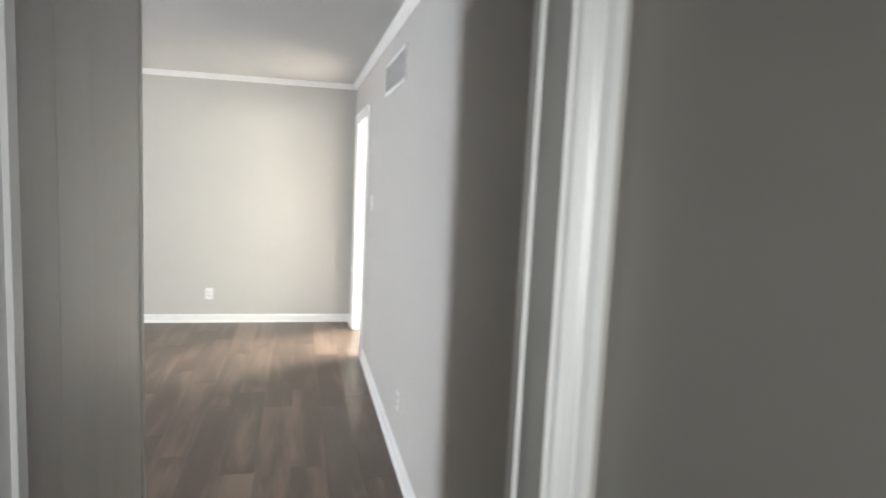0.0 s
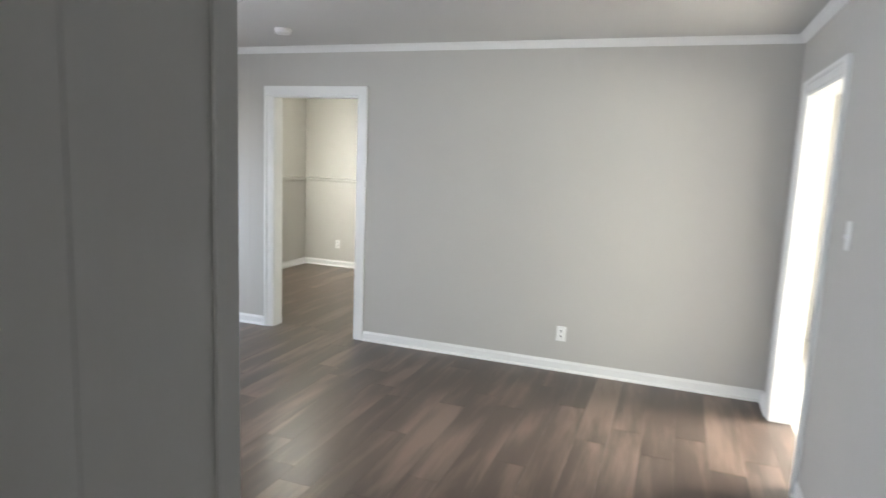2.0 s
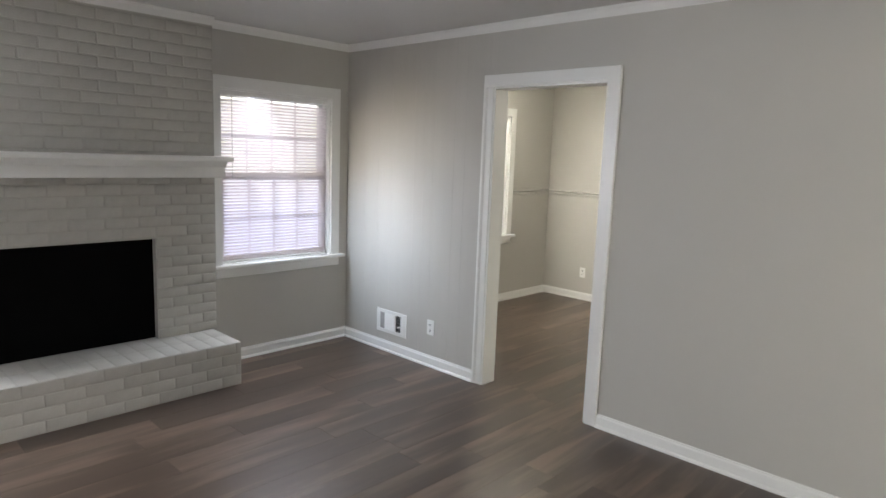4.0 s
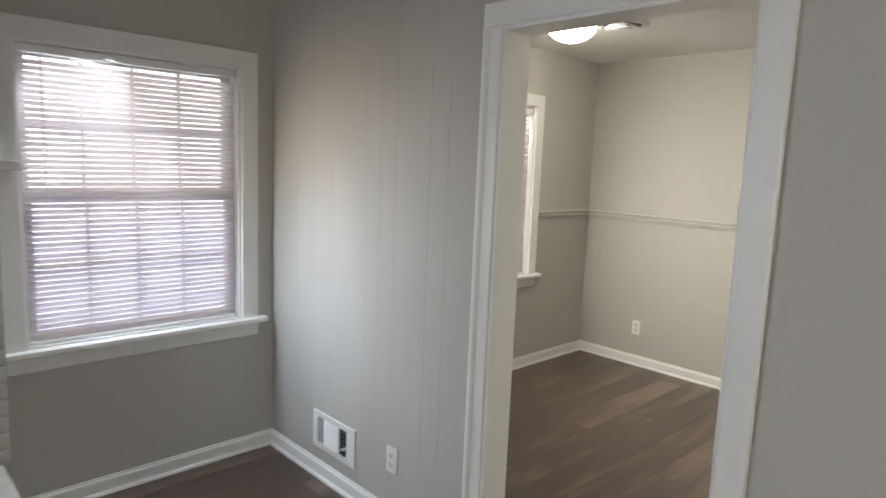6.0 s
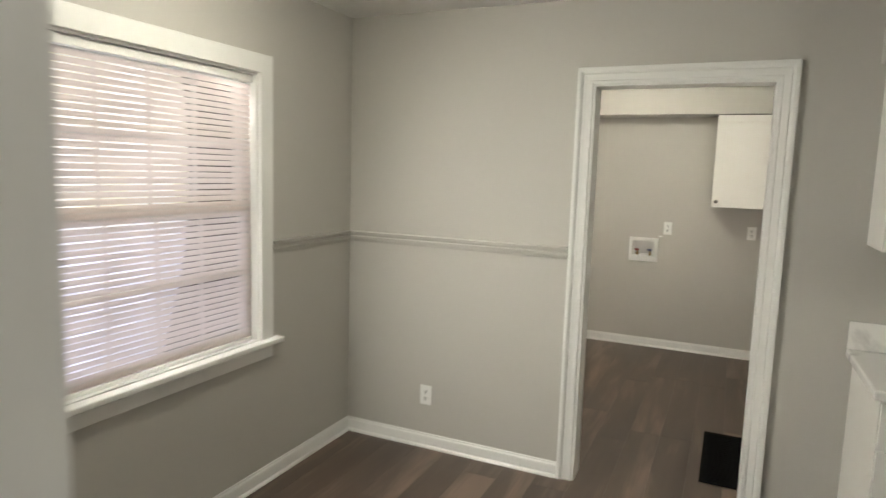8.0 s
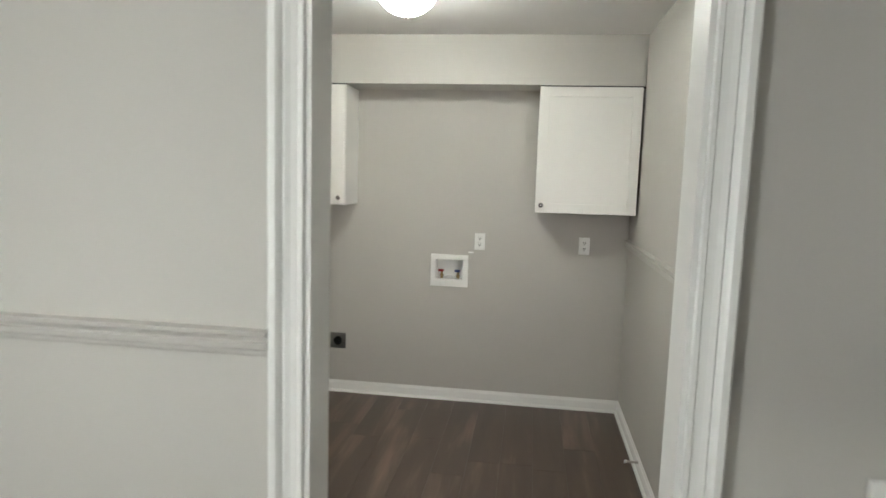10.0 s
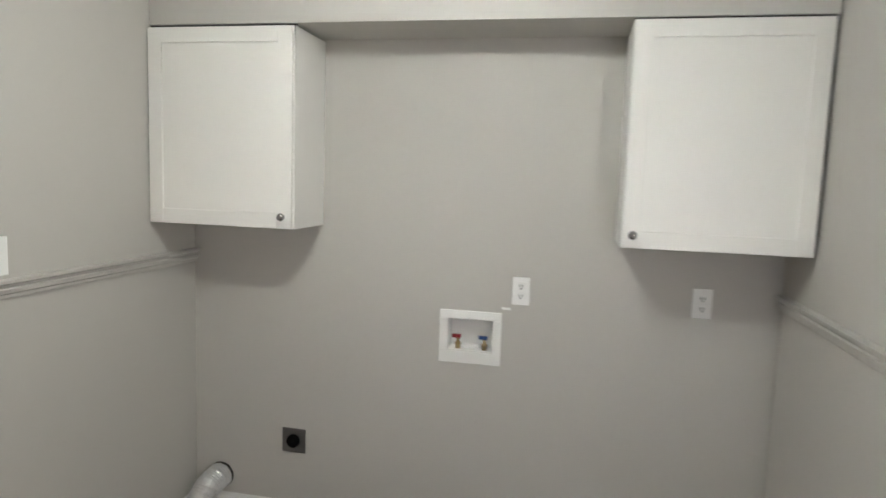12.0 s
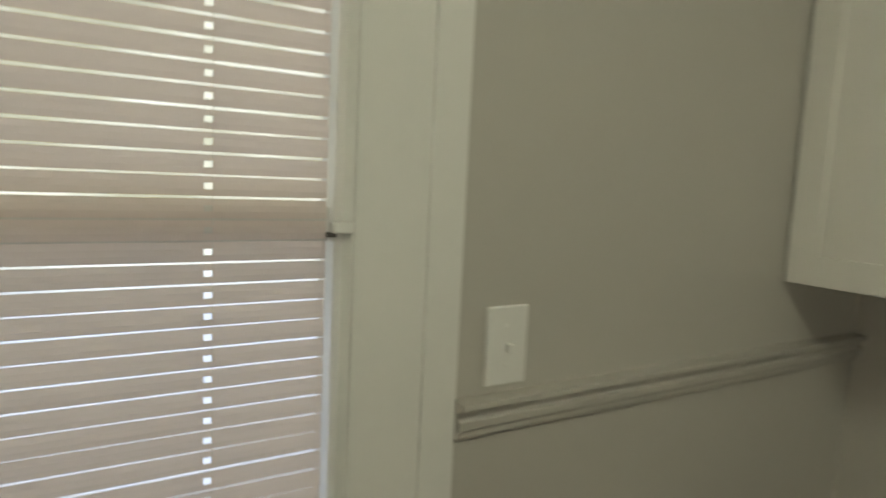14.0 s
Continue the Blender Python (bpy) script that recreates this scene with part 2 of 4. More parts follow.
def box(bm, x0, y0, z0, x1, y1, z1, bevel=0.0):
    vs = [bm.verts.new((x, y, z)) for x in (x0, x1) for y in (y0, y1) for z in (z0, z1)]
    fs = [bm.faces.new([vs[i] for i in f]) for f in ((0, 1, 3, 2), (4, 6, 7, 5), (0, 4, 5, 1), (2, 3, 7, 6), (0, 2, 6, 4), (1, 5, 7, 3))]
    if bevel:
        bmesh.ops.recalc_face_normals(bm, faces=fs)
        bmesh.ops.bevel(bm, geom=list({e for f in fs for e in f.edges}), offset=bevel, segments=2, profile=0.5, affect="EDGES")
    return bm


def one_box(*a, bevel=0.0):
    return box(bmesh.new(), *a, bevel=bevel)


def sweep(bm, pts, up, profile, closed=False):
    """A profile of (side, up) points carried along a mitred line; side is up x forward, to the left of the way."""
    pts, up = [Vector(p) for p in pts], Vector(up).normalized()
    n = len(pts)
    rings = []
    for i, p in enumerate(pts):
        ways = []
        if i > 0 or closed:
            ways.append((p - pts[i - 1]).normalized())
        if i < n - 1 or closed:
            ways.append((pts[(i + 1) % n] - p).normalized())
        sides = [up.cross(w) for w in ways]
        s = sum(sides, Vector()) / len(sides)
        s = s / s.dot(sides[0]) if s.length > 1e-6 else sides[0]
        rings.append([bm.verts.new(p + s * a + up * b) for a, b in profile])
    k = len(profile)
    for i in range(n if closed else n - 1):
        a, b = rings[i], rings[(i + 1) % n]
        for j in range(k):
            bm.faces.new((a[j], a[(j + 1) % k], b[(j + 1) % k], b[j]))
    if not closed:
        bm.faces.new(rings[0]), bm.faces.new(rings[-1][::-1])
    return bm


def lathe(bm, profile, seg=24, axis="z", at=(0, 0, 0)):
    """A body of turning from (radius, height) points."""
    rings = []
    for r, h in profile:
        ring = []
        for i in range(seg):
            a = 2 * math.pi * i / seg
            x, y = r * math.cos(a), r * math.sin(a)
            p = {"z": (x, y, h), "y": (x, h, y), "x": (h, x, y)}[axis]
            ring.append(bm.verts.new(Vector(p) + Vector(at)))
        rings.append(ring)
    for a, b in zip(rings, rings[1:]):
        for i in range(seg):
            bm.faces.new((a[i], a[(i + 1) % seg], b[(i + 1) % seg], b[i]))
    bm.faces.new(rings[0][::-1]), bm.faces.new(rings[-1])
    return bm


def wall_y(bm, x0, x1, y0, y1, z1, openings=(), z0=-0.05):
    """A wall that runs along x, with openings (x0, x1, z0, z1) through it."""
    at = x0
    for a, b, lo, hi in sorted(openings):
        box(bm, at, y0, z0, a, y1, z1)
        if lo > z0 + 0.06:
            box(bm, a, y0, z0, b, y1, lo)
        box(bm, a, y0, hi, b, y1, z1)
        at = b
    box(bm, at, y0, z0, x1, y1, z1)
    bmesh.ops.remove_doubles(bm, verts=bm.verts, dist=1e-5)
    return bm


def wall_x(bm, y0, y1, x0, x1, z1, openings=(), z0=-0.05):
    """A wall that runs along y, with openings (y0, y1, z0, z1) through it."""
    at = y0
    for a, b, lo, hi in sorted(openings):
        box(bm, x0, at, z0, x1, a, z1)
        if lo > z0 + 0.06:
            box(bm, x0, a, z0, x1, b, lo)
        box(bm, x0, a, hi, x1, b, z1)
        at = b
    box(bm, x0, at, z0, x1, y1, z1)
    bmesh.ops.remove_doubles(bm, verts=bm.verts, dist=1e-5)
    return bm


CASING = [(0, 0), (0, 0.010), (0.004, 0.014), (0.014, 0.014), (0.017, 0.010), (0.034, 0.012), (0.048, 0.016), (0.052, 0.013), (0.059, 0.020), (0.066, 0.025), (0.082, 0.025), (0.086, 0.021), (0.086, 0)]
FLAT = [(0, 0), (0, 0.016), (0.003, 0.019), (0.083, 0.019), (0.086, 0.016), (0.086, 0)]
BASE = [(0, 0), (0.013, 0), (0.013, 0.060), (0.011, 0.067), (0.006, 0.071), (0.004, 0.080), (0, 0.082)]
SHOE = [(0.013, 0), (0.026, 0), (0.0247, 0.007), (0.021, 0.012), (0.013, 0.016)]
CROWN = [(0, 0), (0, -0.052), (0.006, -0.052), (0.012, -0.042), (0.026, -0.018), (0.036, -0.010), (0.042, -0.004), (0.042, 0)]
CHAIR = [(0, 0), (0.008, 0), (0.010, 0.004), (0.011, 0.013), (0.018, 0.018), (0.019, 0.030), (0.013, 0.034), (0.016, 0.043), (0.027, 0.049), (0.027, 0.058), (0, 0.0605)]

# ---- the shell ----
XW, XE, HALL = -4.53, 1.04, -0.05
YN, YB, YD, YL = 2.09, 6.26, 9.23, 12.22
XLW, XLE, TOP = -4.49, -2.02, 2.44
FWIN, LWIN, DWIN = (2.2, 3.1, 0.735, 2.0), (5.13, 6.085, 0.735, 2.0), (7.385, 8.435, 0.745, 2.02)
DOOR1, DOOR2, DOOR3 = (-2.958, -2.134, 0, 2.034), (-3.134, -2.343, 0, 2.030), (5.0, 5.91, 0, 2.03)
EXT, SIDE, FIRST = (10.262, 11.068, 0, 2.04), (9.55, 10.42, 0, 2.04), (0.036, 0.935, 0, 2.03)

solid("wall_west", wall_x(bmesh.new(), 1.97, YD + 0.06, XW - 0.14, XW, TOP + 0.05, [FWIN, LWIN, DWIN]), WALL, "greige painted outside wall with three windows", "wall")
solid("wall_west_laundry", wall_x(bmesh.new(), YD + 0.06, YL + 0.12, XW - 0.14, XLW, TOP + 0.05, [EXT]), WALL, "greige painted laundry wall with a glazed door", "wall")
wall_back = solid("wall_living_back", box(wall_y(bmesh.new(), XW, XE, YB + 0.006, YB + 0.12, TOP + 0.05, [DOOR1]), DOOR1[1], YB, -0.05, XE, YB + 0.006, TOP), WALL, "greige panelled wall with a cased doorway", "wall")
solid("wall_dining_back", wall_y(bmesh.new(), XW, XE + 0.12, YD, YD + 0.12, TOP + 0.05, [DOOR2]), WALL, "greige painted wall with a cased doorway", "wall")
solid("wall_laundry_back", wall_y(bmesh.new(), XW - 0.14, XLE + 0.12, YL, YL + 0.12, TOP + 0.05, [(-3.304, -3.112, 0.860, 0.998)]), WALL, "greige painted laundry wall with plumbing box", "wall")
solid("wall_laundry_east", wall_x(bmesh.new(), YD + 0.12, YL, XLE, XLE + 0.12, TOP + 0.05, [SIDE]), WALL, "greige painted wall with a glazed door", "wall")
solid("wall_east", wall_x(bmesh.new(), -1.6, YD, XE, XE + 0.12, TOP + 0.05, [DOOR3]), WALL, "long greige painted wall with a return grille", "wall")
wall_hall = solid("wall_hall_west", one_box(HALL - 0.12, -1.6, -0.05, HALL - 0.006, YN, TOP + 0.05), WALL, "greige panelled hall wall ending in a corner", "wall")
solid("wall_living_front", one_box(XW - 0.14, YN - 0.12, -0.05, HALL - 0.12, YN, TOP + 0.05), WALL, "greige painted living room wall", "wall")
solid("wall_hall_front", wall_y(bmesh.new(), HALL, XE, 0.72, 0.84, TOP + 0.05, [FIRST]), WALL, "greige wall round the hall doorway", "wall")
solid("wall_hall_south", one_box(HALL - 0.12, -1.72, -0.05, XE + 0.12, -1.6, TOP + 0.05), WALL, "greige painted hall end wall", "wall")
# the front room's unseen windows are added to let light in
ROOM = wall_y(bmesh.new(), XE + 0.12, 4.34, 3.2, 3.32, TOP + 0.05, [(1.9, 3.5, 0.65, 2.05)])
box(ROOM, XE + 0.12, 8.2, -0.05, 4.34, 8.32, TOP + 0.05)
wall_x(ROOM, 3.32, 8.2, 4.2, 4.34, TOP + 0.05, [(3.6, 4.9, 0.6, 2.1), (5.3, 7.7, 0.6, 2.1)])
solid("wall_front_room", ROOM, WALL, "greige walls of the front room, with unseen windows added for light", "wall")
solid("wall_store_room", one_box(-1.1, YD + 0.12, -0.05, -1.0, YL + 0.12, TOP), WALL, "plain wall of the store room beyond the side door", "wall")
solid("wall_closet", one_box(XLW, YD + 0.12, -0.05, -3.462, 10.034, TOP + 0.05), BEIGE, "beige painted closet corner with wainscot", "wall")
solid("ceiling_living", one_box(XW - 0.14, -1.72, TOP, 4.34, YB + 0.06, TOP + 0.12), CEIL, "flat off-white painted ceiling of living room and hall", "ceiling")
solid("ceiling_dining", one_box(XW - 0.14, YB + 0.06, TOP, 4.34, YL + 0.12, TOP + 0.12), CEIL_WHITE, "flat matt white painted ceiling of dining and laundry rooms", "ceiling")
solid("soffit", one_box(XLW, 11.925, 2.14, XLE, YL, TOP), WALL, "greige boxed soffit over the laundry cabinets", "soffit")
floor = solid("floor", one_box(XW - 0.14, -1.72, -0.12, 4.34, YL + 0.12, -0.004), FLOOR, "brown wood-look vinyl plank floor", "floor")
solid("front_room_floor", one_box(XE + 0.125, 3.325, -0.004, 4.195, 8.195, 0.004), CARPET, "pale carpet of the front room", "floor")
solid("ground", one_box(-400, -400, -0.6, 400, 400, -0.45), LAWN, "pale dry ground outside the house", "ground")

solid("corner_trim", box(one_box(HALL, YN - 0.028, 0.0, HALL + 0.005, YN + 0.005, TOP - 0.05, bevel=0.001), HALL - 0.028, YN, 0.0, HALL, YN + 0.005, TOP - 0.05, bevel=0.001), PANEL, "greige painted corner trim at the end of the panelled wall", "trim")


def boards(wall, axis, face, lo, hi, gaps, z1, mat, seed, deep=0.0004):
    """Grooved sheet panelling: thin boards of uneven width on a wall."""
    rng, at, cache, DEEP = random.Random(seed), lo, {}, deep
    while at < hi - 0.01:
        w = min(rng.choice((0.102, 0.203, 0.152, 0.102, 0.254)), hi - at)
        pieces = [(0.0, z1)]
        for a, b, top in gaps:
            if at < b and at + w > a:
                if at < a - 0.005:
                    w = a - at
                elif at + w > b + 0.005 and at < b - 0.005:
                    w, pieces = b - at, [(top, z1)]
                else:
                    pieces = [(top, z1)]
        for z0, z2 in pieces:
            key = (round(w, 3), z0)
            if key not in cache:
                t, g = 0.006, 0.0002
                bm = bmesh.new()
                prof = [(g, 0), (g, t - DEEP), (g + DEEP, t), (w - g - DEEP, t), (w - g, t - DEEP), (w - g, 0)]
                low = [bm.verts.new((a, -b, z0)) if axis == "y" else bm.verts.new((b, a, z0)) for a, b in prof]
                high = [bm.verts.new((v.co.x, v.co.y, z2)) for v in low]
                for i in range(6):
                    bm.faces.new((low[i], low[(i + 1) % 6], high[(i + 1) % 6], high[i]))
                bm.faces.new(low), bm.faces.new(high)
                cache[key] = mesh_of("panel_board", bm, mat)
            piece("panel_board", cache[key], wall, pose(at, face, 0) if axis == "y" else pose(face, at, 0))
        at += w


# mouldings
def run(name, paths, profiles, mat, label, z, category="trim"):
    bm = bmesh.new()
    for p in paths:
        for prof in profiles:
            sweep(bm, [(x, y, z) for x, y in p], (0, 0, 1), prof)
    return solid(name, bm, mat, label, category)


C = 0.088
run("baseboard", [
    [(DOOR1[0] - C, YB), (XW, YB), (XW, 5.05)],
    [(XE, 5.91 + C), (XE, YB), (DOOR1[1] + C, YB)],
    [(XE, 0.84), (XE, 5.0 - C)],
    [(DOOR2[0] - C, YD), (XW, YD), (XW, YB + 0.12), (DOOR1[0] - C, YB + 0.12)],
    [(-1.975, YD), (DOOR2[1] + C, YD)],
    [(DOOR1[1] + C, YB + 0.12), (XE, YB + 0.12)],
    [(XLE, SIDE[1] + C), (XLE, YL), (XLW, YL), (XLW, 11.1235)],
    [(-3.462, 10.034), (-3.462, YD + 0.12)],
    [(XW, 3.19), (XW, YN), (HALL, YN)],
], [BASE, SHOE], TRIM, "white painted baseboard with a quarter-round shoe", 0.0)
run("crown_molding", [[(HALL, -1.6), (XE, -1.6), (XE, 0.72)], [(XE, 0.84), (XE, YB), (XW, YB), (XW, 5.045)], [(-4.44, 5.045), (-4.44, 3.2)], [(XW, 3.2), (XW, YN), (HALL, YN), (HALL, 0.84)]], [CROWN], TRIM, "white painted crown molding", TOP)
run("chair_rail", [[(DOOR2[0] - C, YD), (XW, YD), (XW, DWIN[1] + C)]], [CHAIR], RAIL, "greige painted chair rail molding in the dining corner", 1.168)
run("chair_rail_near", [[(XW, DWIN[0] - C), (XW, YB + 0.12), (DOOR1[0] - C, YB + 0.12)]], [CHAIR], RAIL, "greige painted chair rail molding beside the dining window", 1.168)
run("chair_rail_laundry", [[(XLW, YL), (XLW, 11.1235)]], [CHAIR], RAIL, "greige painted chair rail molding in the laundry room", 1.168)
run("chair_rail_side", [[(XLE, SIDE[1] + C), (XLE, YL)]], [CHAIR], RAIL, "greige painted chair rail on the laundry side wall", 1.127)
closet_rail = run("chair_rail_closet", [[(XLW, 10.034), (-3.462, 10.034), (-3.462, YD + 0.12)]], [CHAIR], BEIGE, "beige painted chair rail with a wainscot panel below", 1.172)
wb = bmesh.new()
sweep(wb, [(-3.462, 9.98, 0.2), (-3.462, 9.98, 1.10), (-3.462, 9.40, 1.10), (-3.462, 9.40, 0.2)], (1, 0, 0), [(0, 0), (0, 0.008), (0.008, 0.012), (0.022, 0.008), (0.026, 0)], closed=True)
solid("wainscot_frame", wb, BEIGE, "beige raised wainscot panel frame", "trim")


def doorway(name, along, lo, hi, top, faces, jamb, label, mixed=False):
    """Jamb lining and casings of an opening. faces: (place, direction) of each side's wall face."""
    root = tagged(new(name, None), label, "doorway", "", "structure")
    a, b = jamb
    bm = bmesh.new()
    t = 0.006
    for s0, s1 in ((lo - 0.006, lo + 0.006), (hi - 0.006, hi + 0.006)):
        if along == "x":
            box(bm, s0, a - t, 0, s1, b + t, top + 0.006)
        else:
            box(bm, a - t, s0, 0, b + t, s1, top + 0.006)
    if along == "x":
        box(bm, lo + 0.006, a - t, top - 0.006, hi - 0.006, b + t, top + 0.006)
    else:
        box(bm, a - t, lo + 0.006, top - 0.006, b + t, hi - 0.006, top + 0.006)
    part("jamb", bm, TRIM, root)
    for face, way in faces:
        o = -0.006
        if along == "x":
            pts, n = [(lo + o, face, 0), (lo + o, face, top - o), (hi - o, face, top - o), (hi - o, face, 0)], (0, way, 0)
        else:
            pts, n = [(face, lo + o, 0), (face, lo + o, top - o), (face, hi - o, top - o), (face, hi - o, 0)], (way, 0, 0)
        side = Vector(n).cross(Vector((0, 0, 1)))
        first = side.x if along == "x" else side.y
        sign = 0.91 if first < 0 else -0.91
        prof = [(p * sign, q) for p, q in CASING]
        if mixed and way < 0:
            # one fluted old post, the head and the other post newer flat boards
            part("casing", sweep(bmesh.new(), pts[:1] + [(lo + o, face, top - o - 0.001)], n, prof), TRIM, root, "fluted white casing post")
            pts, prof = [(lo + o - 0.0783, face, top - o)] + pts[2:], [(p * sign, q) for p, q in FLAT]
        part("casing", sweep(bmesh.new(), pts, n, prof), TRIM, root)
    return root


doorway("doorway_1", "x", DOOR1[0], DOOR1[1], DOOR1[3], [(YB, -1), (YB + 0.12, 1)], (YB, YB + 0.12), "white cased doorway between living and dining rooms", True)
doorway("doorway_2", "x", DOOR2[0], DOOR2[1], DOOR2[3], [(YD, -1), (YD + 0.12, 1)], (YD, YD + 0.12), "white cased doorway into the laundry room")
doorway("doorway_3", "y", DOOR3[0], DOOR3[1], DOOR3[3], [(XE, -1), (XE + 0.12, 1)], (XE, XE + 0.12), "white cased doorway to the bright front room")
hall_door = doorway("doorway_4", "x", FIRST[0], FIRST[1], FIRST[3], [(0.72, -1)], (0.72, 0.84), "white cased hall doorway")
stop = one_box(0.905, 0.80, 0, 0.917, 0.838, 2.0, bevel=0.002)
box(stop, 0.040, 0.80, 0, 0.052, 0.838, 2.0, bevel=0.002)
part("door_stop", stop, TRIM, hall_door)

# ---- windows, doors and blinds ----


def slat_mesh(length, width, holes, lean, mat):
    """One curved, thin blind slat that lies along y, tilted with its room side down and pierced for its cords."""
    bm = bmesh.new()
    tilt, rows = radians(lean), []
    for u, lift in ((-0.5, 0.0), (-0.16, 0.0016), (0.16, 0.0016), (0.5, 0.0)):
        for d in (0.0, -0.0007):
            x, z = u * width, lift + d
            rows.append((x * math.cos(tilt) + z * math.sin(tilt), -x * math.sin(tilt) + z * math.cos(tilt)))
    cuts, at = [], -length / 2
    for h in sorted(holes):
        cuts += [(at, h - 0.0045, (0, 2, 4, 6, 7, 5, 3, 1)), (h - 0.0045, h + 0.0045, (0, 2, 3, 1)), (h - 0.0045, h + 0.0045, (4, 6, 7, 5))]
        at = h + 0.0045
    cuts.append((at, length / 2, (0, 2, 4, 6, 7, 5, 3, 1)))
    for a, b, order in cuts:
        ends = [[bm.verts.new((rows[i][0], y, rows[i][1])) for i in order] for y in (a, b)]
        k = len(order)
        for i in range(k):
            bm.faces.new((ends[0][i], ends[0][(i + 1) % k], ends[1][(i + 1) % k], ends[1][i]))
        bm.faces.new(ends[0]), bm.faces.new(ends[1][::-1])
    return mesh_of("slat", bm, mat)


def blinds(label, x, y0, y1, z0, z1, cords, wand=None, face=1, pitch=0.0255, width=0.0234, tilt=84, mat=SLAT, pierced=True):
    """Venetian blinds across y0..y1; the room lies towards +x (face 1) or -x (face -1)."""
    mid = (y0 + y1) / 2
    root = thing("window_blinds", label, "blinds", "window blinds", pose(x, mid, z0, 0, 0, 0 if face > 0 else 180))
    L = y1 - y0
    part("headrail", one_box(-0.016, -L / 2, z1 - z0 - 0.034, 0.016, L / 2, z1 - z0, bevel=0.003), PLASTIC, root)
    part("bottom_rail", one_box(-0.012, -L / 2 + 0.004, 0.002, 0.012, L / 2 - 0.004, 0.018, bevel=0.003), PLASTIC, root)
    me, rng = slat_mesh(L - 0.012, width, [c * L / 2 for c in cords] if pierced else [], tilt, mat), random.Random(int(x * -100) + int(mid * 10))
    n = int((z1 - z0 - 0.06) / pitch)
    for i in range(n):
        z = 0.032 + i * pitch
        piece("slat", me, root, pose(rng.uniform(-0.0006, 0.0006), 0, z + rng.uniform(-0.0003, 0.0003), rng.uniform(-0.12, 0.12), rng.uniform(-0.8, 0.8), 0))
    for c in cords:
        bm = bmesh.new()
        lathe(bm, [(0.0006, 0.01), (0.0006, z1 - z0 - 0.03)], 5, at=(0, c * L / 2 + 0.0050, 0))
        part("ladder_cord", bm, PLASTIC, root)
    if wand is not None:
        part("tilt_wand", lathe(bmesh.new(), [(0.004, z1 - z0 - 0.62), (0.004, z1 - z0 - 0.03)], 6, at=(0.026, wand * L / 2, 0)), PLASTIC, root, "clear plastic tilt wand")
    return root


def window(name, opening, label, panes_across):
    """A double-hung window with muntins, cased on the room side."""
    y0, y1, z0, z1 = opening
    root = tagged(new(name, None), label, "window", "", "structure")
    bm, o = bmesh.new(), 0.002
    sweep(bm, [(XW, y0 + o, z0), (XW, y0 + o, z1 - o), (XW, y1 - o, z1 - o), (XW, y1 - o, z0)], (1, 0, 0), FLAT if Vector((1, 0, 0)).cross(Vector((0, 0, 1))).y < 0 else [(-p, q) for p, q in FLAT])
    part("casing", bm, TRIM, root)
    part("sill", one_box(XW - 0.129, y0 + 0.001, z0 - 0.028, XW, y1 - 0.001, z0 + 0.0035, bevel=0.0), TRIM, root)
    part("stool", one_box(XW + 0.001, y0 - 0.125, z0 - 0.028, XW + 0.055, y1 + 0.125, z0, bevel=0.006), TRIM, root)
    part("apron", one_box(XW, y0 - 0.085, z0 - 0.098, XW + 0.016, y1 + 0.085, z0 - 0.029, bevel=0.003), TRIM, root)
    lining = bmesh.new()
    box(lining, XW - 0.13, y0, z0, XW + 0.001, y0 + 0.012, z1)
    box(lining, XW - 0.13, y1 - 0.012, z0, XW + 0.001, y1, z1)
    box(lining, XW - 0.13, y0 + 0.012, z1 - 0.012, XW + 0.001, y1 - 0.012, z1)
    part("frame", lining, TRIM, root)
    mz = (z0 + z1) / 2 + 0.01
    for xs, lo, hi, nm in ((XW - 0.105, mz - 0.03, z1 - 0.012, "upper_sash"), (XW - 0.075, z0, mz + 0.012, "lower_sash")):
        bm = bmesh.new()
        a, b = y0 + 0.012, y1 - 0.012
        for s in ((a, lo, a + 0.045, hi), (b - 0.045, lo, b, hi), (a + 0.045, lo, b - 0.045, lo + 0.05), (a + 0.045, hi - 0.042, b - 0.045, hi)):
            box(bm, xs - 0.015, s[0], s[1], xs + 0.015, s[2], s[3], bevel=0.003)
        sash = part(nm, bm, TRIM, root)
        w = (b - a - 0.09) / panes_across
        for i in range(1, panes_across):
            yy = a + 0.045 + i * w
            part("muntin", one_box(xs - 0.010, yy - 0.006, lo + 0.05, xs + 0.010, yy + 0.006, hi - 0.042), TRIM, sash)
        mh = (lo + 0.05 + hi - 0.042) / 2
        part("muntin", one_box(xs - 0.011, a + 0.045, mh - 0.009, xs + 0.011, b - 0.045, mh + 0.009), TRIM, sash)
        pane = part("pane", one_box(xs - 0.002, a + 0.045, lo + 0.05, xs + 0.002, b - 0.045, hi - 0.042), GLASS, sash)
        pane.visible_shadow = False
    return root


window("window_1", LWIN, "white double-hung living room window with a sill", 4)
window("window_3", FWIN, "white double-hung front window beside the fireplace", 4)
window("window_2", DWIN, "white double-hung dining room window with a sill", 4)
blinds("white mini blinds half closed in the living room window", XW - 0.032, 5.147, 6.068, 0.737, 1.986, (-0.62, 0.0, 0.62), wand=-0.82, pitch=0.0234, width=0.0207, tilt=70, pierced=False)
blinds("white mini blinds closed in the dining room window", XW - 0.032, 7.402, 8.418, 0.747, 2.006, (-0.62, 0.0, 0.62), width=0.0226, tilt=84, mat=BLUSH_SLAT, pierced=False)


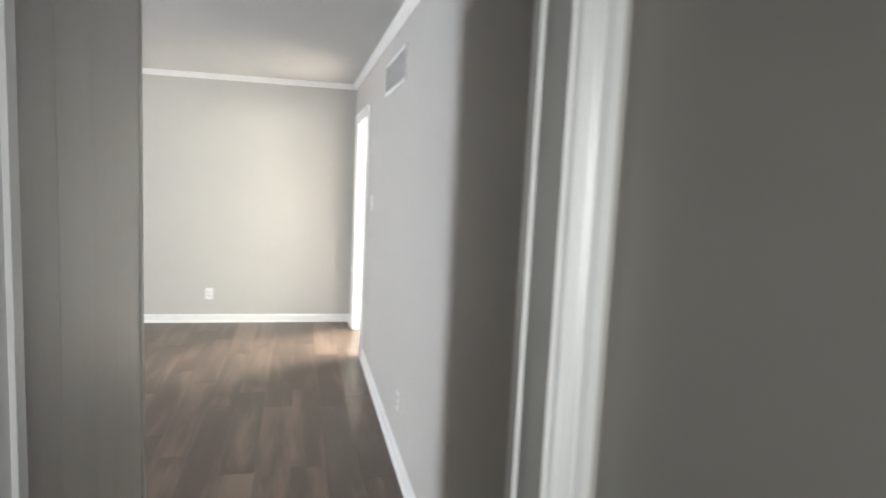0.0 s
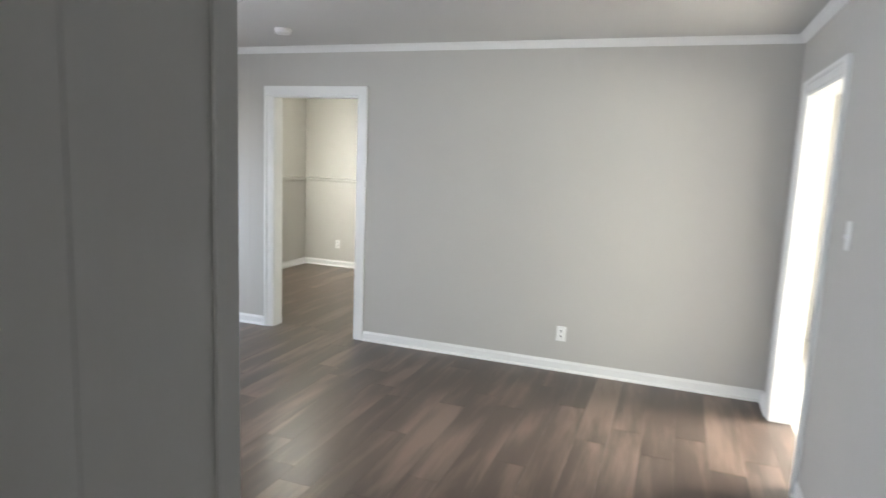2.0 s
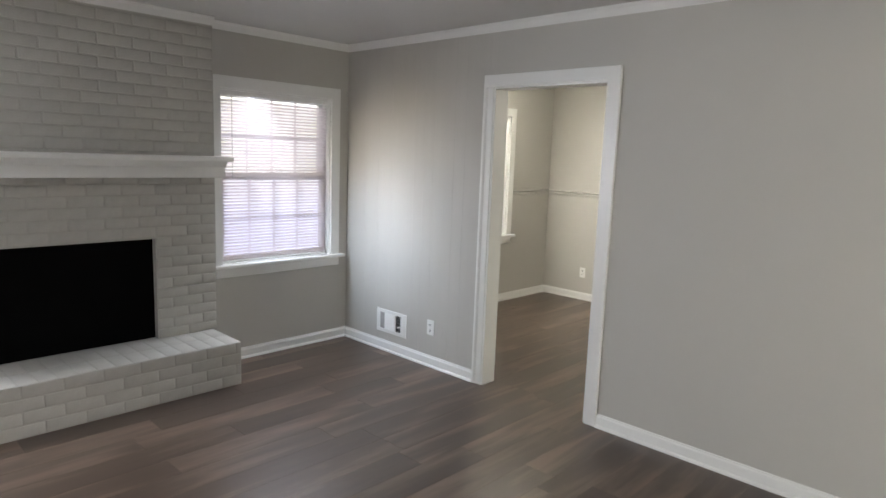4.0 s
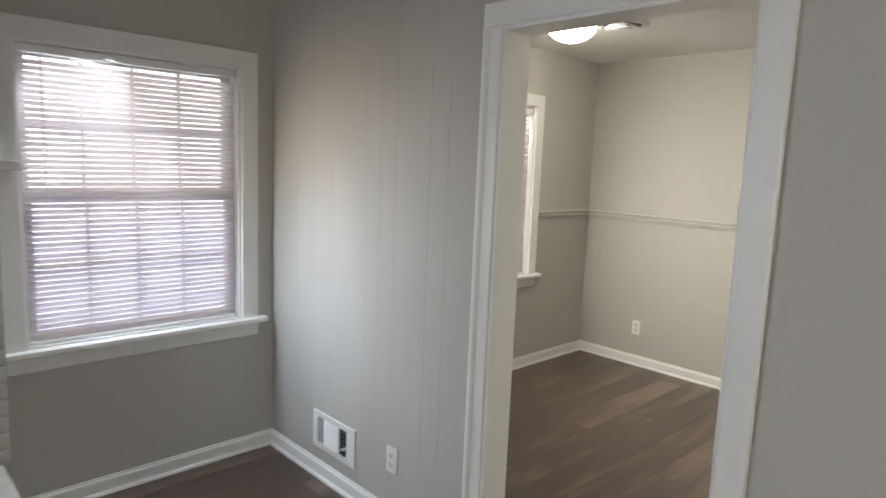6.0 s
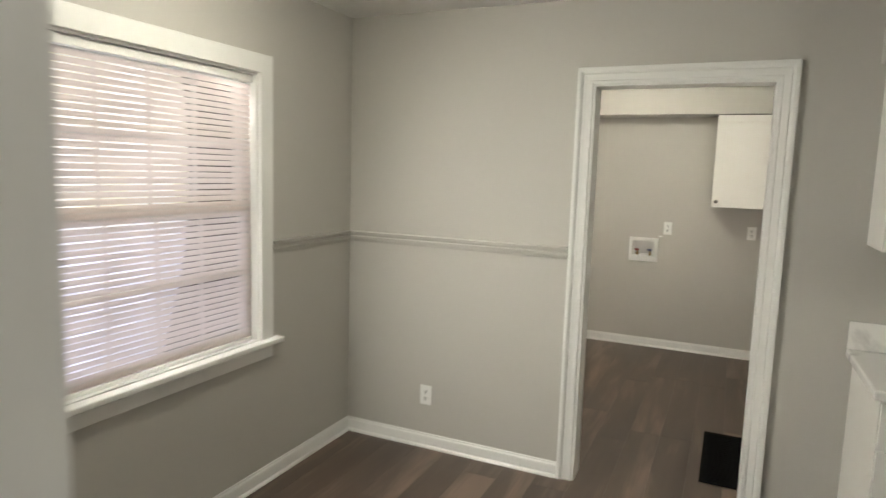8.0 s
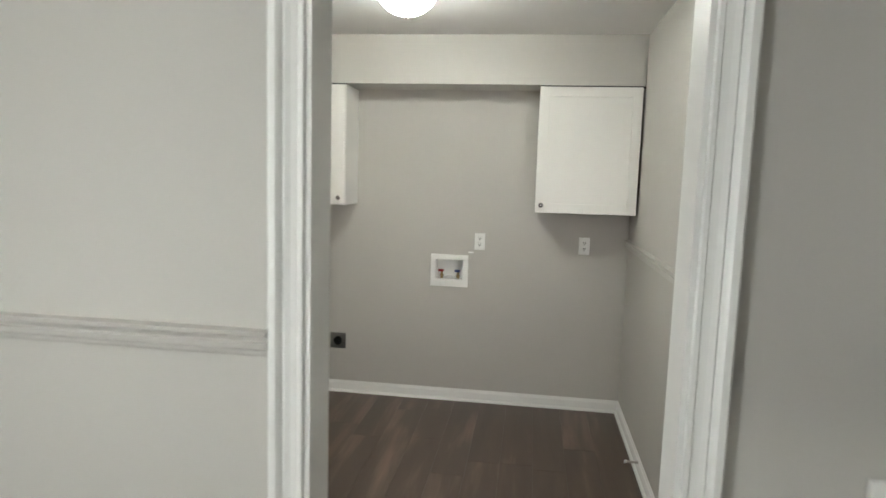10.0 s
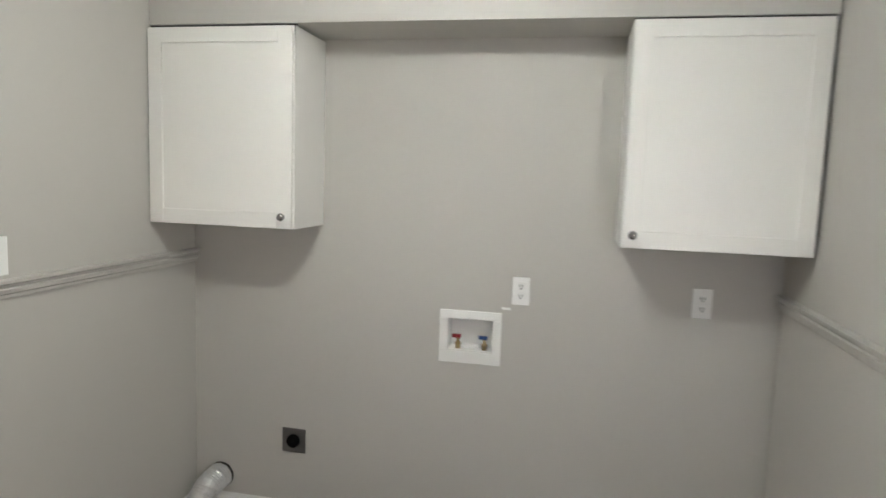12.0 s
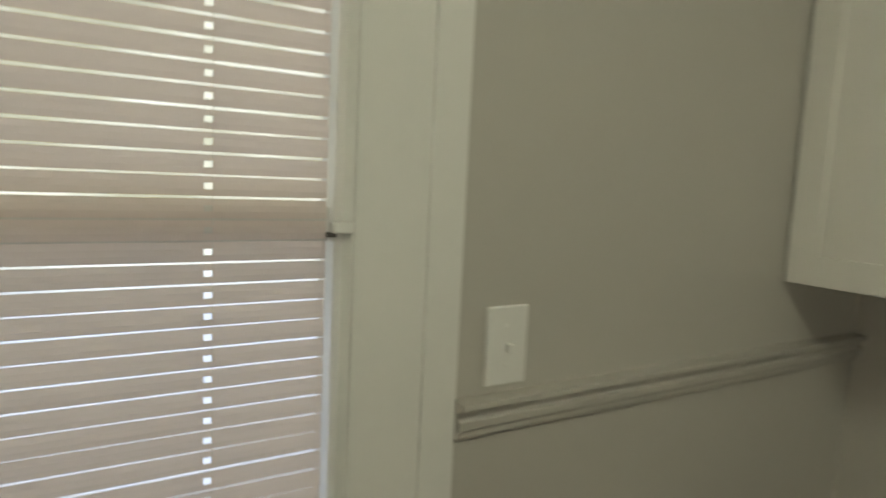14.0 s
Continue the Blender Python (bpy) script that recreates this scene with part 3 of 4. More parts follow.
def glazed_door(name, label, y0, y1, x, face, lite, knob_side, m_hinge):
    """A part-glazed outside door with its lining. face: the way to the room along x."""
    root = tagged(new(name, None), label, "door", "", "structure")
    a, b, lo, hi = lite
    t0, t1 = sorted((x, x - face * 0.042))
    bm = bmesh.new()
    for s in ((y0, 0.012, a, 2.03), (b, 0.012, y1, 2.03), (a, 0.012, b, lo), (a, hi, b, 2.03)):
        box(bm, t0, s[0], s[1], t1, s[2], s[3])
    slab = part("door_slab", bm, TRIM, root)
    frame_bm = bmesh.new()
    prof = [(0, 0), (0, 0.010), (0.008, 0.016), (0.022, 0.014), (0.030, 0.006), (0.030, 0)]
    pts = [(x, a, lo), (x, a, hi), (x, b, hi), (x, b, lo)]
    side = Vector((face, 0, 0)).cross(Vector((0, 0, 1))).y
    sweep(frame_bm, pts, (face, 0, 0), prof if side < 0 else [(-p, q) for p, q in prof], closed=True)
    part("lite_frame", frame_bm, TRIM, slab)
    pane = part("pane", one_box((t0 + t1) / 2 - 0.003, a, lo, (t0 + t1) / 2 + 0.003, b, hi), GLASS, slab)
    pane.visible_shadow = False
    mid = (lo + hi) / 2
    part("meeting_rail", one_box((t0 + t1) / 2 - 0.015, a, mid - 0.022, (t0 + t1) / 2 + 0.015, b, mid + 0.022, bevel=0.003), TRIM, slab)
    pb = bmesh.new()
    for u0, u1 in ((a - 0.02, (a + b) / 2 - 0.05), ((a + b) / 2 + 0.05, b + 0.02)):
        q = [(x, u0, 0.22), (x, u0, 0.90), (x, u1, 0.90), (x, u1, 0.22)]
        sweep(pb, q, (face, 0, 0), [(0, 0), (0.006, 0.006), (0.018, 0.006), (0.026, 0)] if side > 0 else [(0, 0), (-0.006, 0.006), (-0.018, 0.006), (-0.026, 0)], closed=True)
    part("panel_molding", pb, TRIM, slab)
    ky = knob_side
    part("deadbolt", lathe(bmesh.new(), [(0.034, 0), (0.034, 0.006), (0.028, 0.014), (0.010, 0.016), (0.009, 0.03)][:4], 20, "x", (0, 0, 0)), STEEL, root, "round nickel deadbolt").matrix_basis = pose(x, ky, 0.971, 0, 0, 0 if face > 0 else 180)
    part("thumb_turn", one_box(0.014, -0.005, -0.018, 0.03, 0.005, 0.018, bevel=0.003), STEEL, root).matrix_basis = pose(x, ky, 0.971, 24, 0, 0 if face > 0 else 180)
    part("door_knob", lathe(bmesh.new(), [(0.032, 0), (0.032, 0.005), (0.014, 0.010), (0.012, 0.030), (0.022, 0.036), (0.028, 0.048), (0.026, 0.060), (0.012, 0.066)], 20, "x"), STEEL, root, "round nickel door knob", True).matrix_basis = pose(x, ky + 0.004, 0.857, 0, 0, 0 if face > 0 else 180)
    for z in (0.25, 1.02, 1.82):
        part("hinge", lathe(bmesh.new(), [(0.006, z - 0.045), (0.006, z + 0.045)], 8, at=(x + face * 0.004, m_hinge, 0)), TRIM, root)
    return root


ext = glazed_door("door_1", "white outside door with a blind-covered window", 10.266, 11.0665, XLW + 0.002, 1, (10.40, 10.930, 1.03, 1.93), 10.995, 10.266)
eb = bmesh.new()
for q in ((10.207, 0, 10.263, 2.095), (11.067, 0, 11.123, 2.095), (10.263, 2.038, 11.067, 2.095)):
    box(eb, XLW - 0.03, q[0], q[1], XLW + 0.006, q[2], q[3], bevel=0.001)
part("casing", eb, TRIM, ext)
blinds("white mini blinds closed on the outside door window", XLW + 0.024, 10.41, 10.921, 1.04, 1.925, (-0.6, 0.455), pitch=0.0237, width=0.0214, tilt=84, mat=BLUSH_SLAT)
lock = thing("sash_latch", "small grey latch on the door window frame", "latch", at=pose(XLW + 0.02, 10.937, 1.478))
part("latch_body", one_box(-0.006, -0.016, -0.007, 0.012, 0.012, 0.007, bevel=0.002), PLASTIC, lock)
part("latch_tongue", one_box(-0.004, -0.024, -0.012, 0.004, -0.008, -0.006), GREYPLATE, lock)
sd = glazed_door("door_2", "white door with a large blind-covered window", 9.568, 10.402, XLE + 0.03, -1, (9.70, 10.27, 0.30, 1.90), 9.63, 10.40)
doorway("doorway_5", "y", SIDE[0], SIDE[1], SIDE[3], [(XLE, -1)], (XLE, XLE + 0.12), "white casing of the glazed side door")
blinds("cream mini blinds closed on the side door", XLE + 0.002, 9.71, 10.26, 0.31, 1.895, (-0.55, 0.55), face=-1, mat=BLUSH_SLAT)

# ---- fireplace ----
BX, F0, F1, FTOP = -4.44, 3.66, 4.63, 0.975
HX, H0, H1, HT = -4.045, 3.24, 5.018, 0.295
fire = thing("fireplace", "greige painted brick fireplace with a white mantel", "fireplace")
core = bmesh.new()
wall_x(core, 3.2, 5.045, XW + 0.002, BX - 0.0025, TOP, [(F0, F1, HT - 0.02, FTOP)], z0=0.0)
breast = part("chimney_breast", core, MORTAR, fire)
# near-black sheets fill the fireplace opening
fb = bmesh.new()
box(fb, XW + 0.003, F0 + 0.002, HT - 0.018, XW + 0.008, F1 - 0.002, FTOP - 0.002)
part("firebox", fb, FIRE_BLACK, fire, "black firebox back")
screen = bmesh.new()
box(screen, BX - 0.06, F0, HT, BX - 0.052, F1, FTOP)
part("fire_screen", screen, FIRE_BLACK, fire, "matt black panel across the fireplace opening")
mantel_bm = one_box(BX + 0.002, 3.17, 1.487, BX + 0.165, 5.105, 1.522, bevel=0.004)
mantel = part("mantel", mantel_bm, TRIM, fire, "white painted wooden mantel shelf")
mm = bmesh.new()
prof = [(0, 0.0), (0, -0.036), (-0.018, -0.036), (-0.026, -0.022), (-0.034, -0.012), (-0.040, 0)]
sweep(mm, [(BX + 0.10, 5.07, 1.487), (BX + 0.10, 3.205, 1.487)][::-1], (0, 0, 1), prof)
part("mantel_molding", mm, TRIM, mantel)
part("mantel_face", one_box(BX + 0.002, 3.2, 1.378, BX + 0.098, 5.075, 1.487, bevel=0.003), TRIM, mantel)
hearth = part("hearth", one_box(XW + 0.03, H0 + 0.002, 0.0, HX - 0.0015, H1 - 0.0015, HT - 0.0015), MORTAR, fire, "raised brick hearth")


def brick_mesh(l, h, d):
    bm = one_box(-l / 2, -d, -h / 2, l / 2, 0, h / 2, bevel=0.0045)
    for v in bm.verts:
        v.co += Vector((noise.noise(v.co * 40), noise.noise(v.co * 40 + Vector((9, 0, 0))), noise.noise(v.co * 40 + Vector((0, 9, 0))))) * 0.0012
    return mesh_of("brick", bm, BRICK, True)


bricks = {}


def lay(parent, l, h, d, m):
    key = (round(l, 3), round(h, 3), round(d, 3))
    if key not in bricks:
        bricks[key] = brick_mesh(*key)
    piece("brick", bricks[key], parent, m)


rng = random.Random(4)
COURSE, LEN, JOINT = 0.0695, 0.205, 0.008
z, row = HT - 0.005, 0
while z < TOP - 0.01:
    h = min(COURSE, TOP - z) - JOINT
    y = 3.2 - (0.105 if row % 2 else 0.0)
    while y < 5.045:
        a, b = max(y, 3.2), min(y + LEN, 5.045)
        zc = z + COURSE / 2
        spans = [(a, b)] if zc > FTOP or b < F0 or a > F1 else [(a, min(b, F0)), (max(a, F1), b)]
        for s, e in spans:
            if e - s > 0.03 and h > 0.02:
                lay(breast, e - s - JOINT, h, 0.02, pose(BX - 0.02 + rng.uniform(0.0, 0.0018), (s + e) / 2, z + COURSE / 2, 0, rng.uniform(-0.4, 0.4), 90))
        y += LEN
    z, row = z + COURSE, row + 1
z = 0.0
for row in range(4):
    h = 0.0735
    y = H0 - (0.105 if row % 2 else 0.0)
    while y < H1:
        a, b = max(y, H0), min(y + LEN, H1)
        if b - a > 0.03:
            lay(hearth, b - a - 0.005, h - 0.005, 0.02, pose(HX - 0.020 + rng.uniform(0, 0.002), (a + b) / 2, z + h / 2, 0, 0, 90))
        y += LEN
    for k in range(2):
        lay(hearth, 0.195, h - 0.005, 0.02, pose(HX - 0.10 - k * 0.2 - 0.1 * (row % 2), H1 - 0.02 + rng.uniform(0, 0.002), z + h / 2, 0, 0, 180))
    z += h
for k in range(18):
    y = H0 + (k + 0.5) * (H1 - H0) / 18
    for j in range(2):
        lay(hearth, 0.202, (H1 - H0) / 18 - 0.005, 0.02, pose(HX - 0.105 - 0.208 * j, y, HT - 0.02 + rng.uniform(0, 0.002), -90, 0, 0))

# ---- wall plates and grilles ----


def outlet(label):
    root = thing("wall_outlet", label, "outlet", "wall outlets")
    part("plate", one_box(-0.036, -0.006, -0.058, 0.036, 0, 0.058, bevel=0.003), PLASTIC, root)
    for z in (0.02, -0.02):
        r = part("receptacle", one_box(-0.017, -0.009, z - 0.0145, 0.017, -0.004, z + 0.0145, bevel=0.003), PLASTIC, root)
        s = bmesh.new()
        for x in (-0.006, 0.006):
            box(s, x - 0.0019, -0.0098, z - 0.002, x + 0.0019, -0.0085, z + 0.008)
        box(s, -0.003, -0.0098, z - 0.011, 0.003, -0.0085, z - 0.005)
        part("slots", s, DARK, r, "dark slots")
    return root


def put(proto, m, label=""):
    return tagged(copy_thing(proto, m), label)


plug = outlet("white duplex outlet low on the greige wall")
plug.matrix_basis = pose(-0.368, YB, 0.29)
put(plug, pose(-3.482, YB, 0.299), "white duplex outlet beside the floor register")
put(plug, pose(-4.0, YD, 0.311), "white duplex outlet below the chair rail")
put(plug, pose(-3.004, YL, 1.132), "white duplex outlet above the washer box")
put(plug, pose(-2.305, YL, 1.131), "white duplex outlet in the shadow under a cabinet")
put(plug, pose(XE, 2.964, 0.335, 0, 0, -90), "white duplex outlet low on the hall wall")


def switch(label, m):
    root = thing("light_switch", label, "light switch", "light switches", m)
    part("plate", one_box(-0.037, -0.006, -0.060, 0.037, 0, 0.060, bevel=0.003), PLASTIC, root)
    part("toggle", one_box(-0.005, -0.018, -0.010, 0.005, -0.004, 0.004, bevel=0.0015), PLASTIC, root)
    s = bmesh.new()
    for z in (0.03, -0.03):
        lathe(s, [(0.003, -0.0072), (0.003, -0.005)], 8, "y", (0, 0, z))
    part("screws", s, PLASTIC, root)
    return root


switch("white toggle switch just above the chair rail", pose(XLW, 11.209, 1.300, 0, 0, 90))
switch("white toggle switch beside the bright doorway", pose(XE, 4.575, 1.33, 0, 0, -90))

reg = thing("wall_register", "white metal wall register with a half-open damper", "register", at=pose(-3.924, YB, 0.243))
rb = bmesh.new()
for s in ((-0.176, -0.094, 0.176, -0.066), (-0.176, 0.066, 0.176, 0.094), (-0.176, -0.066, -0.136, 0.066), (0.136, -0.066, 0.176, 0.066)):
    box(rb, s[0], -0.008, s[1], s[2], 0, s[3], bevel=0.002)
part("frame", rb, PLASTIC, reg)
# a flat dark sheet gives the duct's shade, no hole is cut
part("duct", one_box(-0.136, -0.0012, -0.066, 0.136, 0.0, 0.066), DARK, reg, "dark sheet for the shaded duct opening")
part("side_plate", one_box(-0.136, -0.004, -0.066, -0.078, -0.0015, 0.066), GREYPAINT, reg, "grey closed damper plate")
mid_louver = mesh_of("louver", one_box(-0.062, -0.006, -0.0012, 0.062, 0.006, 0.0012), PLASTIC)
for i in range(13):
    piece("louver", mid_louver, reg, pose(-0.014, -0.008, -0.060 + i * 0.010, 58, 0, 0))
side_louver = mesh_of("louver", one_box(-0.030, -0.005, -0.0010, 0.030, 0.001, 0.0010), GREYPLATE)
for i in range(6):
    piece("louver", side_louver, reg, pose(0.082, -0.004, -0.055 + i * 0.022, 10, 0, 0))
part("mullion", one_box(-0.078, -0.010, -0.066, -0.074, 0, 0.066), PLASTIC, reg)
part("mullion", one_box(0.046, -0.010, -0.066, 0.052, 0, 0.066), PLASTIC, reg)
part("inner_edge", one_box(0.112, -0.009, -0.066, 0.136, 0, 0.066), PLASTIC, reg)
part("damper_lever", one_box(0.098, -0.030, -0.022, 0.108, -0.006, -0.012, bevel=0.001), PLASTIC, reg)

gr = thing("return_grille", "white stamped return air grille high on the wall", "grille", at=pose(XE, 3.53, 2.16, 0, 0, -90))
gb = bmesh.new()
for s in ((-0.40, -0.10, 0.40, -0.075), (-0.40, 0.075, 0.40, 0.10), (-0.40, -0.075, -0.375, 0.075), (0.375, -0.075, 0.40, 0.075)):
    box(gb, s[0], -0.010, s[1], s[2], 0, s[3], bevel=0.002)
part("frame", gb, TRIM, gr)
# shade inside the duct is a dark sheet on the wall
part("backing", one_box(-0.375, -0.0015, -0.075, 0.375, 0, 0.075), GREYPLATE, gr, "dark sheet for the shaded duct behind the slats")
gl = mesh_of("grille_slat", one_box(-0.0012, -0.007, -0.075, 0.0012, 0.005, 0.075), TRIM)
for i in range(32):
    piece("grille_slat", gl, gr, pose(-0.364 + i * 0.0235, -0.006, 0, 0, 0, 14))

# ---- ceiling fixtures ----


def dome_light(label, x, y, r, drop, bowl, bowl_label="glowing frosted glass bowl"):
    root = thing("ceiling_light", label, "ceiling light", "ceiling lights", pose(x, y, TOP))
    part("base", lathe(bmesh.new(), [(r * 1.12, 0.0), (r * 1.14, -0.018), (r * 1.08, -0.03), (r * 0.98, -0.034)], 40), STEEL, root, "brushed metal rim", True)
    prof = [(r, -0.03)] + [(r * math.cos(a), -0.034 - drop * math.sin(a)) for a in [i * math.pi / 2 / 9 for i in range(1, 9)]] + [(0.012, -0.034 - drop)]
    part("glass_dome", lathe(bmesh.new(), prof, 40), bowl, root, bowl_label, True)
    part("finial", lathe(bmesh.new(), [(0.008, -0.03 - drop), (0.010, -0.04 - drop), (0.004, -0.052 - drop)], 12), STEEL, root)
    return root


dome_light("lit frosted dome light in the dining room", -3.80, 7.80, 0.145, 0.095, DOME)
dome_light("lit frosted dome light in the laundry room", -3.27, 10.86, 0.14, 0.115, BRIGHT_DOME)
# the kitchen dome is unseen, added to light that side of the room
dome_light("unseen dome light added to brighten the kitchen side", -0.5, 7.5, 0.145, 0.095, DOME)
dome_light("unlit opal dome light in the living room", -1.9, 4.33, 0.145, 0.095, OPAL, "unlit opal glass bowl")

smoke = thing("smoke_detector", "round white smoke detector on the ceiling", "smoke detector", at=pose(-2.39, 5.57, TOP))
part("base", lathe(bmesh.new(), [(0.062, 0), (0.062, -0.012)], 32), PLASTIC, smoke)
part("cover", lathe(bmesh.new(), [(0.056, -0.012), (0.058, -0.024), (0.050, -0.036), (0.02, -0.040)], 32), PLASTIC, smoke, smooth=True)

diff = thing("ceiling_register", "round white ceiling air diffuser", "air diffuser", at=pose(-3.63, 8.07, TOP))
part("outer_ring", lathe(bmesh.new(), [(0.155, 0), (0.155, -0.006), (0.135, -0.016), (0.120, -0.006), (0.118, 0)], 36), PLASTIC, diff, smooth=True)
# shade in the throat is a flat dark disc
part("throat", lathe(bmesh.new(), [(0.117, -0.001), (0.117, -0.003)], 36), GREYPLATE, diff, "dark disc for the shaded throat of the diffuser")
part("middle_cone", lathe(bmesh.new(), [(0.075, -0.006), (0.100, -0.020), (0.096, -0.024), (0.070, -0.010)], 36), PLASTIC, diff, smooth=True)
part("centre_cone", lathe(bmesh.new(), [(0.020, -0.006), (0.058, -0.022), (0.054, -0.027), (0.01, -0.027)], 36), PLASTIC, diff, smooth=True)

# ---- laundry ----


def shaker_door(root, w, h, t, m, rail=0.058):
    """A door of stiles and rails round a recessed panel; it lies in x, z and faces -y."""
    door = part("door", one_box(rail - 0.002, -t + 0.007, rail - 0.002, w - rail + 0.002, -0.003, h - rail + 0.002), CAB, root)
    door.matrix_basis = m
    for nm, q in (("stile", (0, 0, rail, h)), ("stile", (w - rail, 0, w, h)), ("rail", (rail, 0, w - rail, rail)), ("rail", (rail, h - rail, w - rail, h))):
        part(nm, one_box(q[0], -t, q[1], q[2], 0, q[3], bevel=0.0012), CAB, door)
    return door


def knob_at(parent, x, y, z):
    return part("knob", lathe(bmesh.new(), [(0.008, 0), (0.006, -0.010), (0.012, -0.016), (0.0155, -0.022), (0.013, -0.029), (0.004, -0.031)], 18, "y", (x, y, z)), KNOB, parent, "round nickel knob", True)


def wall_cabinet(label, x0, x1, yf, yb, z0, z1, knob_right, split=1):
    root = thing("wall_cabinet", label, "cabinet", "wall cabinets")
    part("body", one_box(x0, yf + 0.0245, z0, x1, yb, z1, bevel=0.001), CAB, root)
    w = (x1 - x0) / split
    for i in range(split):
        dw = w - 0.006
        d = shaker_door(root, dw, z1 - z0 - 0.008, 0.02, pose(x0 + i * w + 0.003, yf + 0.020, z0 + 0.003))
        knob_at(d, dw - 0.032 if knob_right != (i % 2 == 1 and split > 1) else 0.032, -0.02, 0.045)
    return root


wall_cabinet("white shaker wall cabinet in the laundry corner", XLW + 0.004, -3.870, 11.903, YL, 1.362, 2.131, True)
wall_cabinet("white shaker wall cabinet against the side wall", -2.645, XLE - 0.012, 11.903, YL, 1.36, 2.132, False)
# dark strips drawn as the shadow line over each cabinet
gap = box(one_box(XLW, 11.935, 2.126, -3.872, 11.95, 2.1395), -2.643, 11.935, 2.126, XLE, 11.95, 2.1395)
solid("cabinet_shadow_strip", gap, DARK, "dark strip for the shadow between cabinets and soffit", "trim")

wbx = thing("washer_outlet_box", "white recessed washer valve box with red and blue valves", "valve box", at=pose(-3.208, YL, 0.922))
fr = bmesh.new()
for s in ((-0.130, -0.112, 0.130, -0.062), (-0.130, 0.076, 0.130, 0.112), (-0.130, -0.062, -0.096, 0.076), (0.096, -0.062, 0.130, 0.076)):
    box(fr, s[0], -0.012, s[1], s[2], 0, s[3], bevel=0.002)
part("face_frame", fr, PLASTIC, wbx)
tray = one_box(-0.0955, 0.080, -0.0615, 0.0955, 0.083, 0.0755)
for q in ((-0.0955, -0.0615, -0.0935, 0.0755), (0.0935, -0.0615, 0.0955, 0.0755), (-0.0935, -0.0615, 0.0935, -0.0595), (-0.0935, 0.0735, 0.0935, 0.0755)):
    box(tray, q[0], 0.0, q[1], q[2], 0.080, q[3])
part("recess", tray, PLASTIC, wbx, "recessed white box")
part("drain_cap", one_box(-0.032, 0.034, -0.059, 0.034, 0.070, -0.047, bevel=0.003), PLASTIC, wbx)
for x, mat, nm in ((-0.056, RED, "red"), (0.058, BLUE, "blue")):
    v = part("valve", lathe(bmesh.new(), [(0.011, -0.060), (0.011, -0.045), (0.0135, -0.043), (0.0135, -0.034), (0.008, -0.032), (0.008, -0.012)], 12, at=(x, 0.030, 0)), BRASS, wbx, "brass valve body", True)
    h = one_box(x - 0.026, 0.020, -0.014, x + 0.013, 0.036, 0.001, bevel=0.003)
    box(h, x - 0.008, 0.023, -0.018, x + 0.008, 0.035, -0.008, bevel=0.002)
    part("handle", h, mat, v, nm + " plastic valve handle")
tape = thing("paint_patch", "small unpainted patch of wall beside the outlet", "patch", at=pose(-3.062, YL, 1.054))
part("patch", one_box(-0.018, -0.0015, -0.005, 0.018, 0, 0.005), PLASTIC, tape)

dry = thing("dryer_outlet", "grey square dryer outlet with a black socket", "outlet", at=pose(-3.997, YL, 0.374))
part("plate", one_box(-0.056, -0.005, -0.056, 0.056, 0, 0.056, bevel=0.002), GREYPLATE, dry)
part("socket", lathe(bmesh.new(), [(0.030, -0.018), (0.030, -0.004)], 24, "y"), BLACK, dry, "round black socket")

hose = thing("dryer_duct", "crumpled silver foil dryer duct from wall to floor", "duct")
hb = bmesh.new()
path = [Vector(p) for p in ((-4.36, YL + 0.01, 0.165), (-4.362, YL - 0.05, 0.165), (-4.368, YL - 0.11, 0.15), (-4.375, YL - 0.155, 0.11), (-4.378, YL - 0.168, 0.06), (-4.38, YL - 0.17, 0.002))]
rings, K = [], 44
for i in range(K + 1):
    u = i / K * (len(path) - 1)
    j = min(int(u), len(path) - 2)
    p = path[j].lerp(path[j + 1], u - j)
    d = (path[min(j + 2, len(path) - 1)] - path[max(j - 1, 0)]).normalized()
    s = Vector((1, 0, 0))
    s = (s - d * s.dot(d)).normalized()
    t = d.cross(s)
    ring = []
    for k in range(20):
        a = 2 * math.pi * k / 20
        r = 0.058 + (0.0010 if i % 2 else -0.0008) + 0.0035 * noise.noise(Vector((i * 0.6, k * 0.9, 3)))
        ring.append(hb.verts.new(p + (s * math.cos(a) + t * math.sin(a)) * r))
    rings.append(ring)
for a, b in zip(rings, rings[1:]):
    for k in range(20):
        hb.faces.new((a[k], a[(k + 1) % 20], b[(k + 1) % 20], b[k]))
hb.faces.new(rings[0]), hb.faces.new(rings[-1])
part("duct_tube", hb, FOIL, hose, smooth=False)
part("wall_collar", lathe(bmesh.new(), [(0.054, -0.012), (0.060, -0.012), (0.060, 0.0), (0.054, 0.0)], 24, "y", (-4.36, YL, 0.165)), DARK, hose, "dark collar where the duct meets the wall")

mat_thing = thing("door_mat", "black ribbed rubber door mat on the floor", "mat", at=pose(-2.53, 9.53, 0))
mb = one_box(0, 0, 0, 0.46, 0.735, 0.008, bevel=0.003)
part("mat_base", mb, BLACK, mat_thing)
ribs = bmesh.new()
for i in range(24):
    box(ribs, 0.03, 0.03 + i * 0.0285, 0.008, 0.43, 0.044 + i * 0.0285, 0.011)
part("ribs", ribs, BLACK, mat_thing)
ds = thing("door_stop", "small spring door stop on the baseboard", "door stop", at=pose(XLE - 0.015, 11.30, 0.07))
part("spring", lathe(bmesh.new(), [(0.008, 0.0), (0.006, -0.01), (0.006, -0.06)], 10, "x"), STEEL, ds)
part("tip", lathe(bmesh.new(), [(0.009, -0.058), (0.009, -0.072)], 10, "x"), PLASTIC, ds)

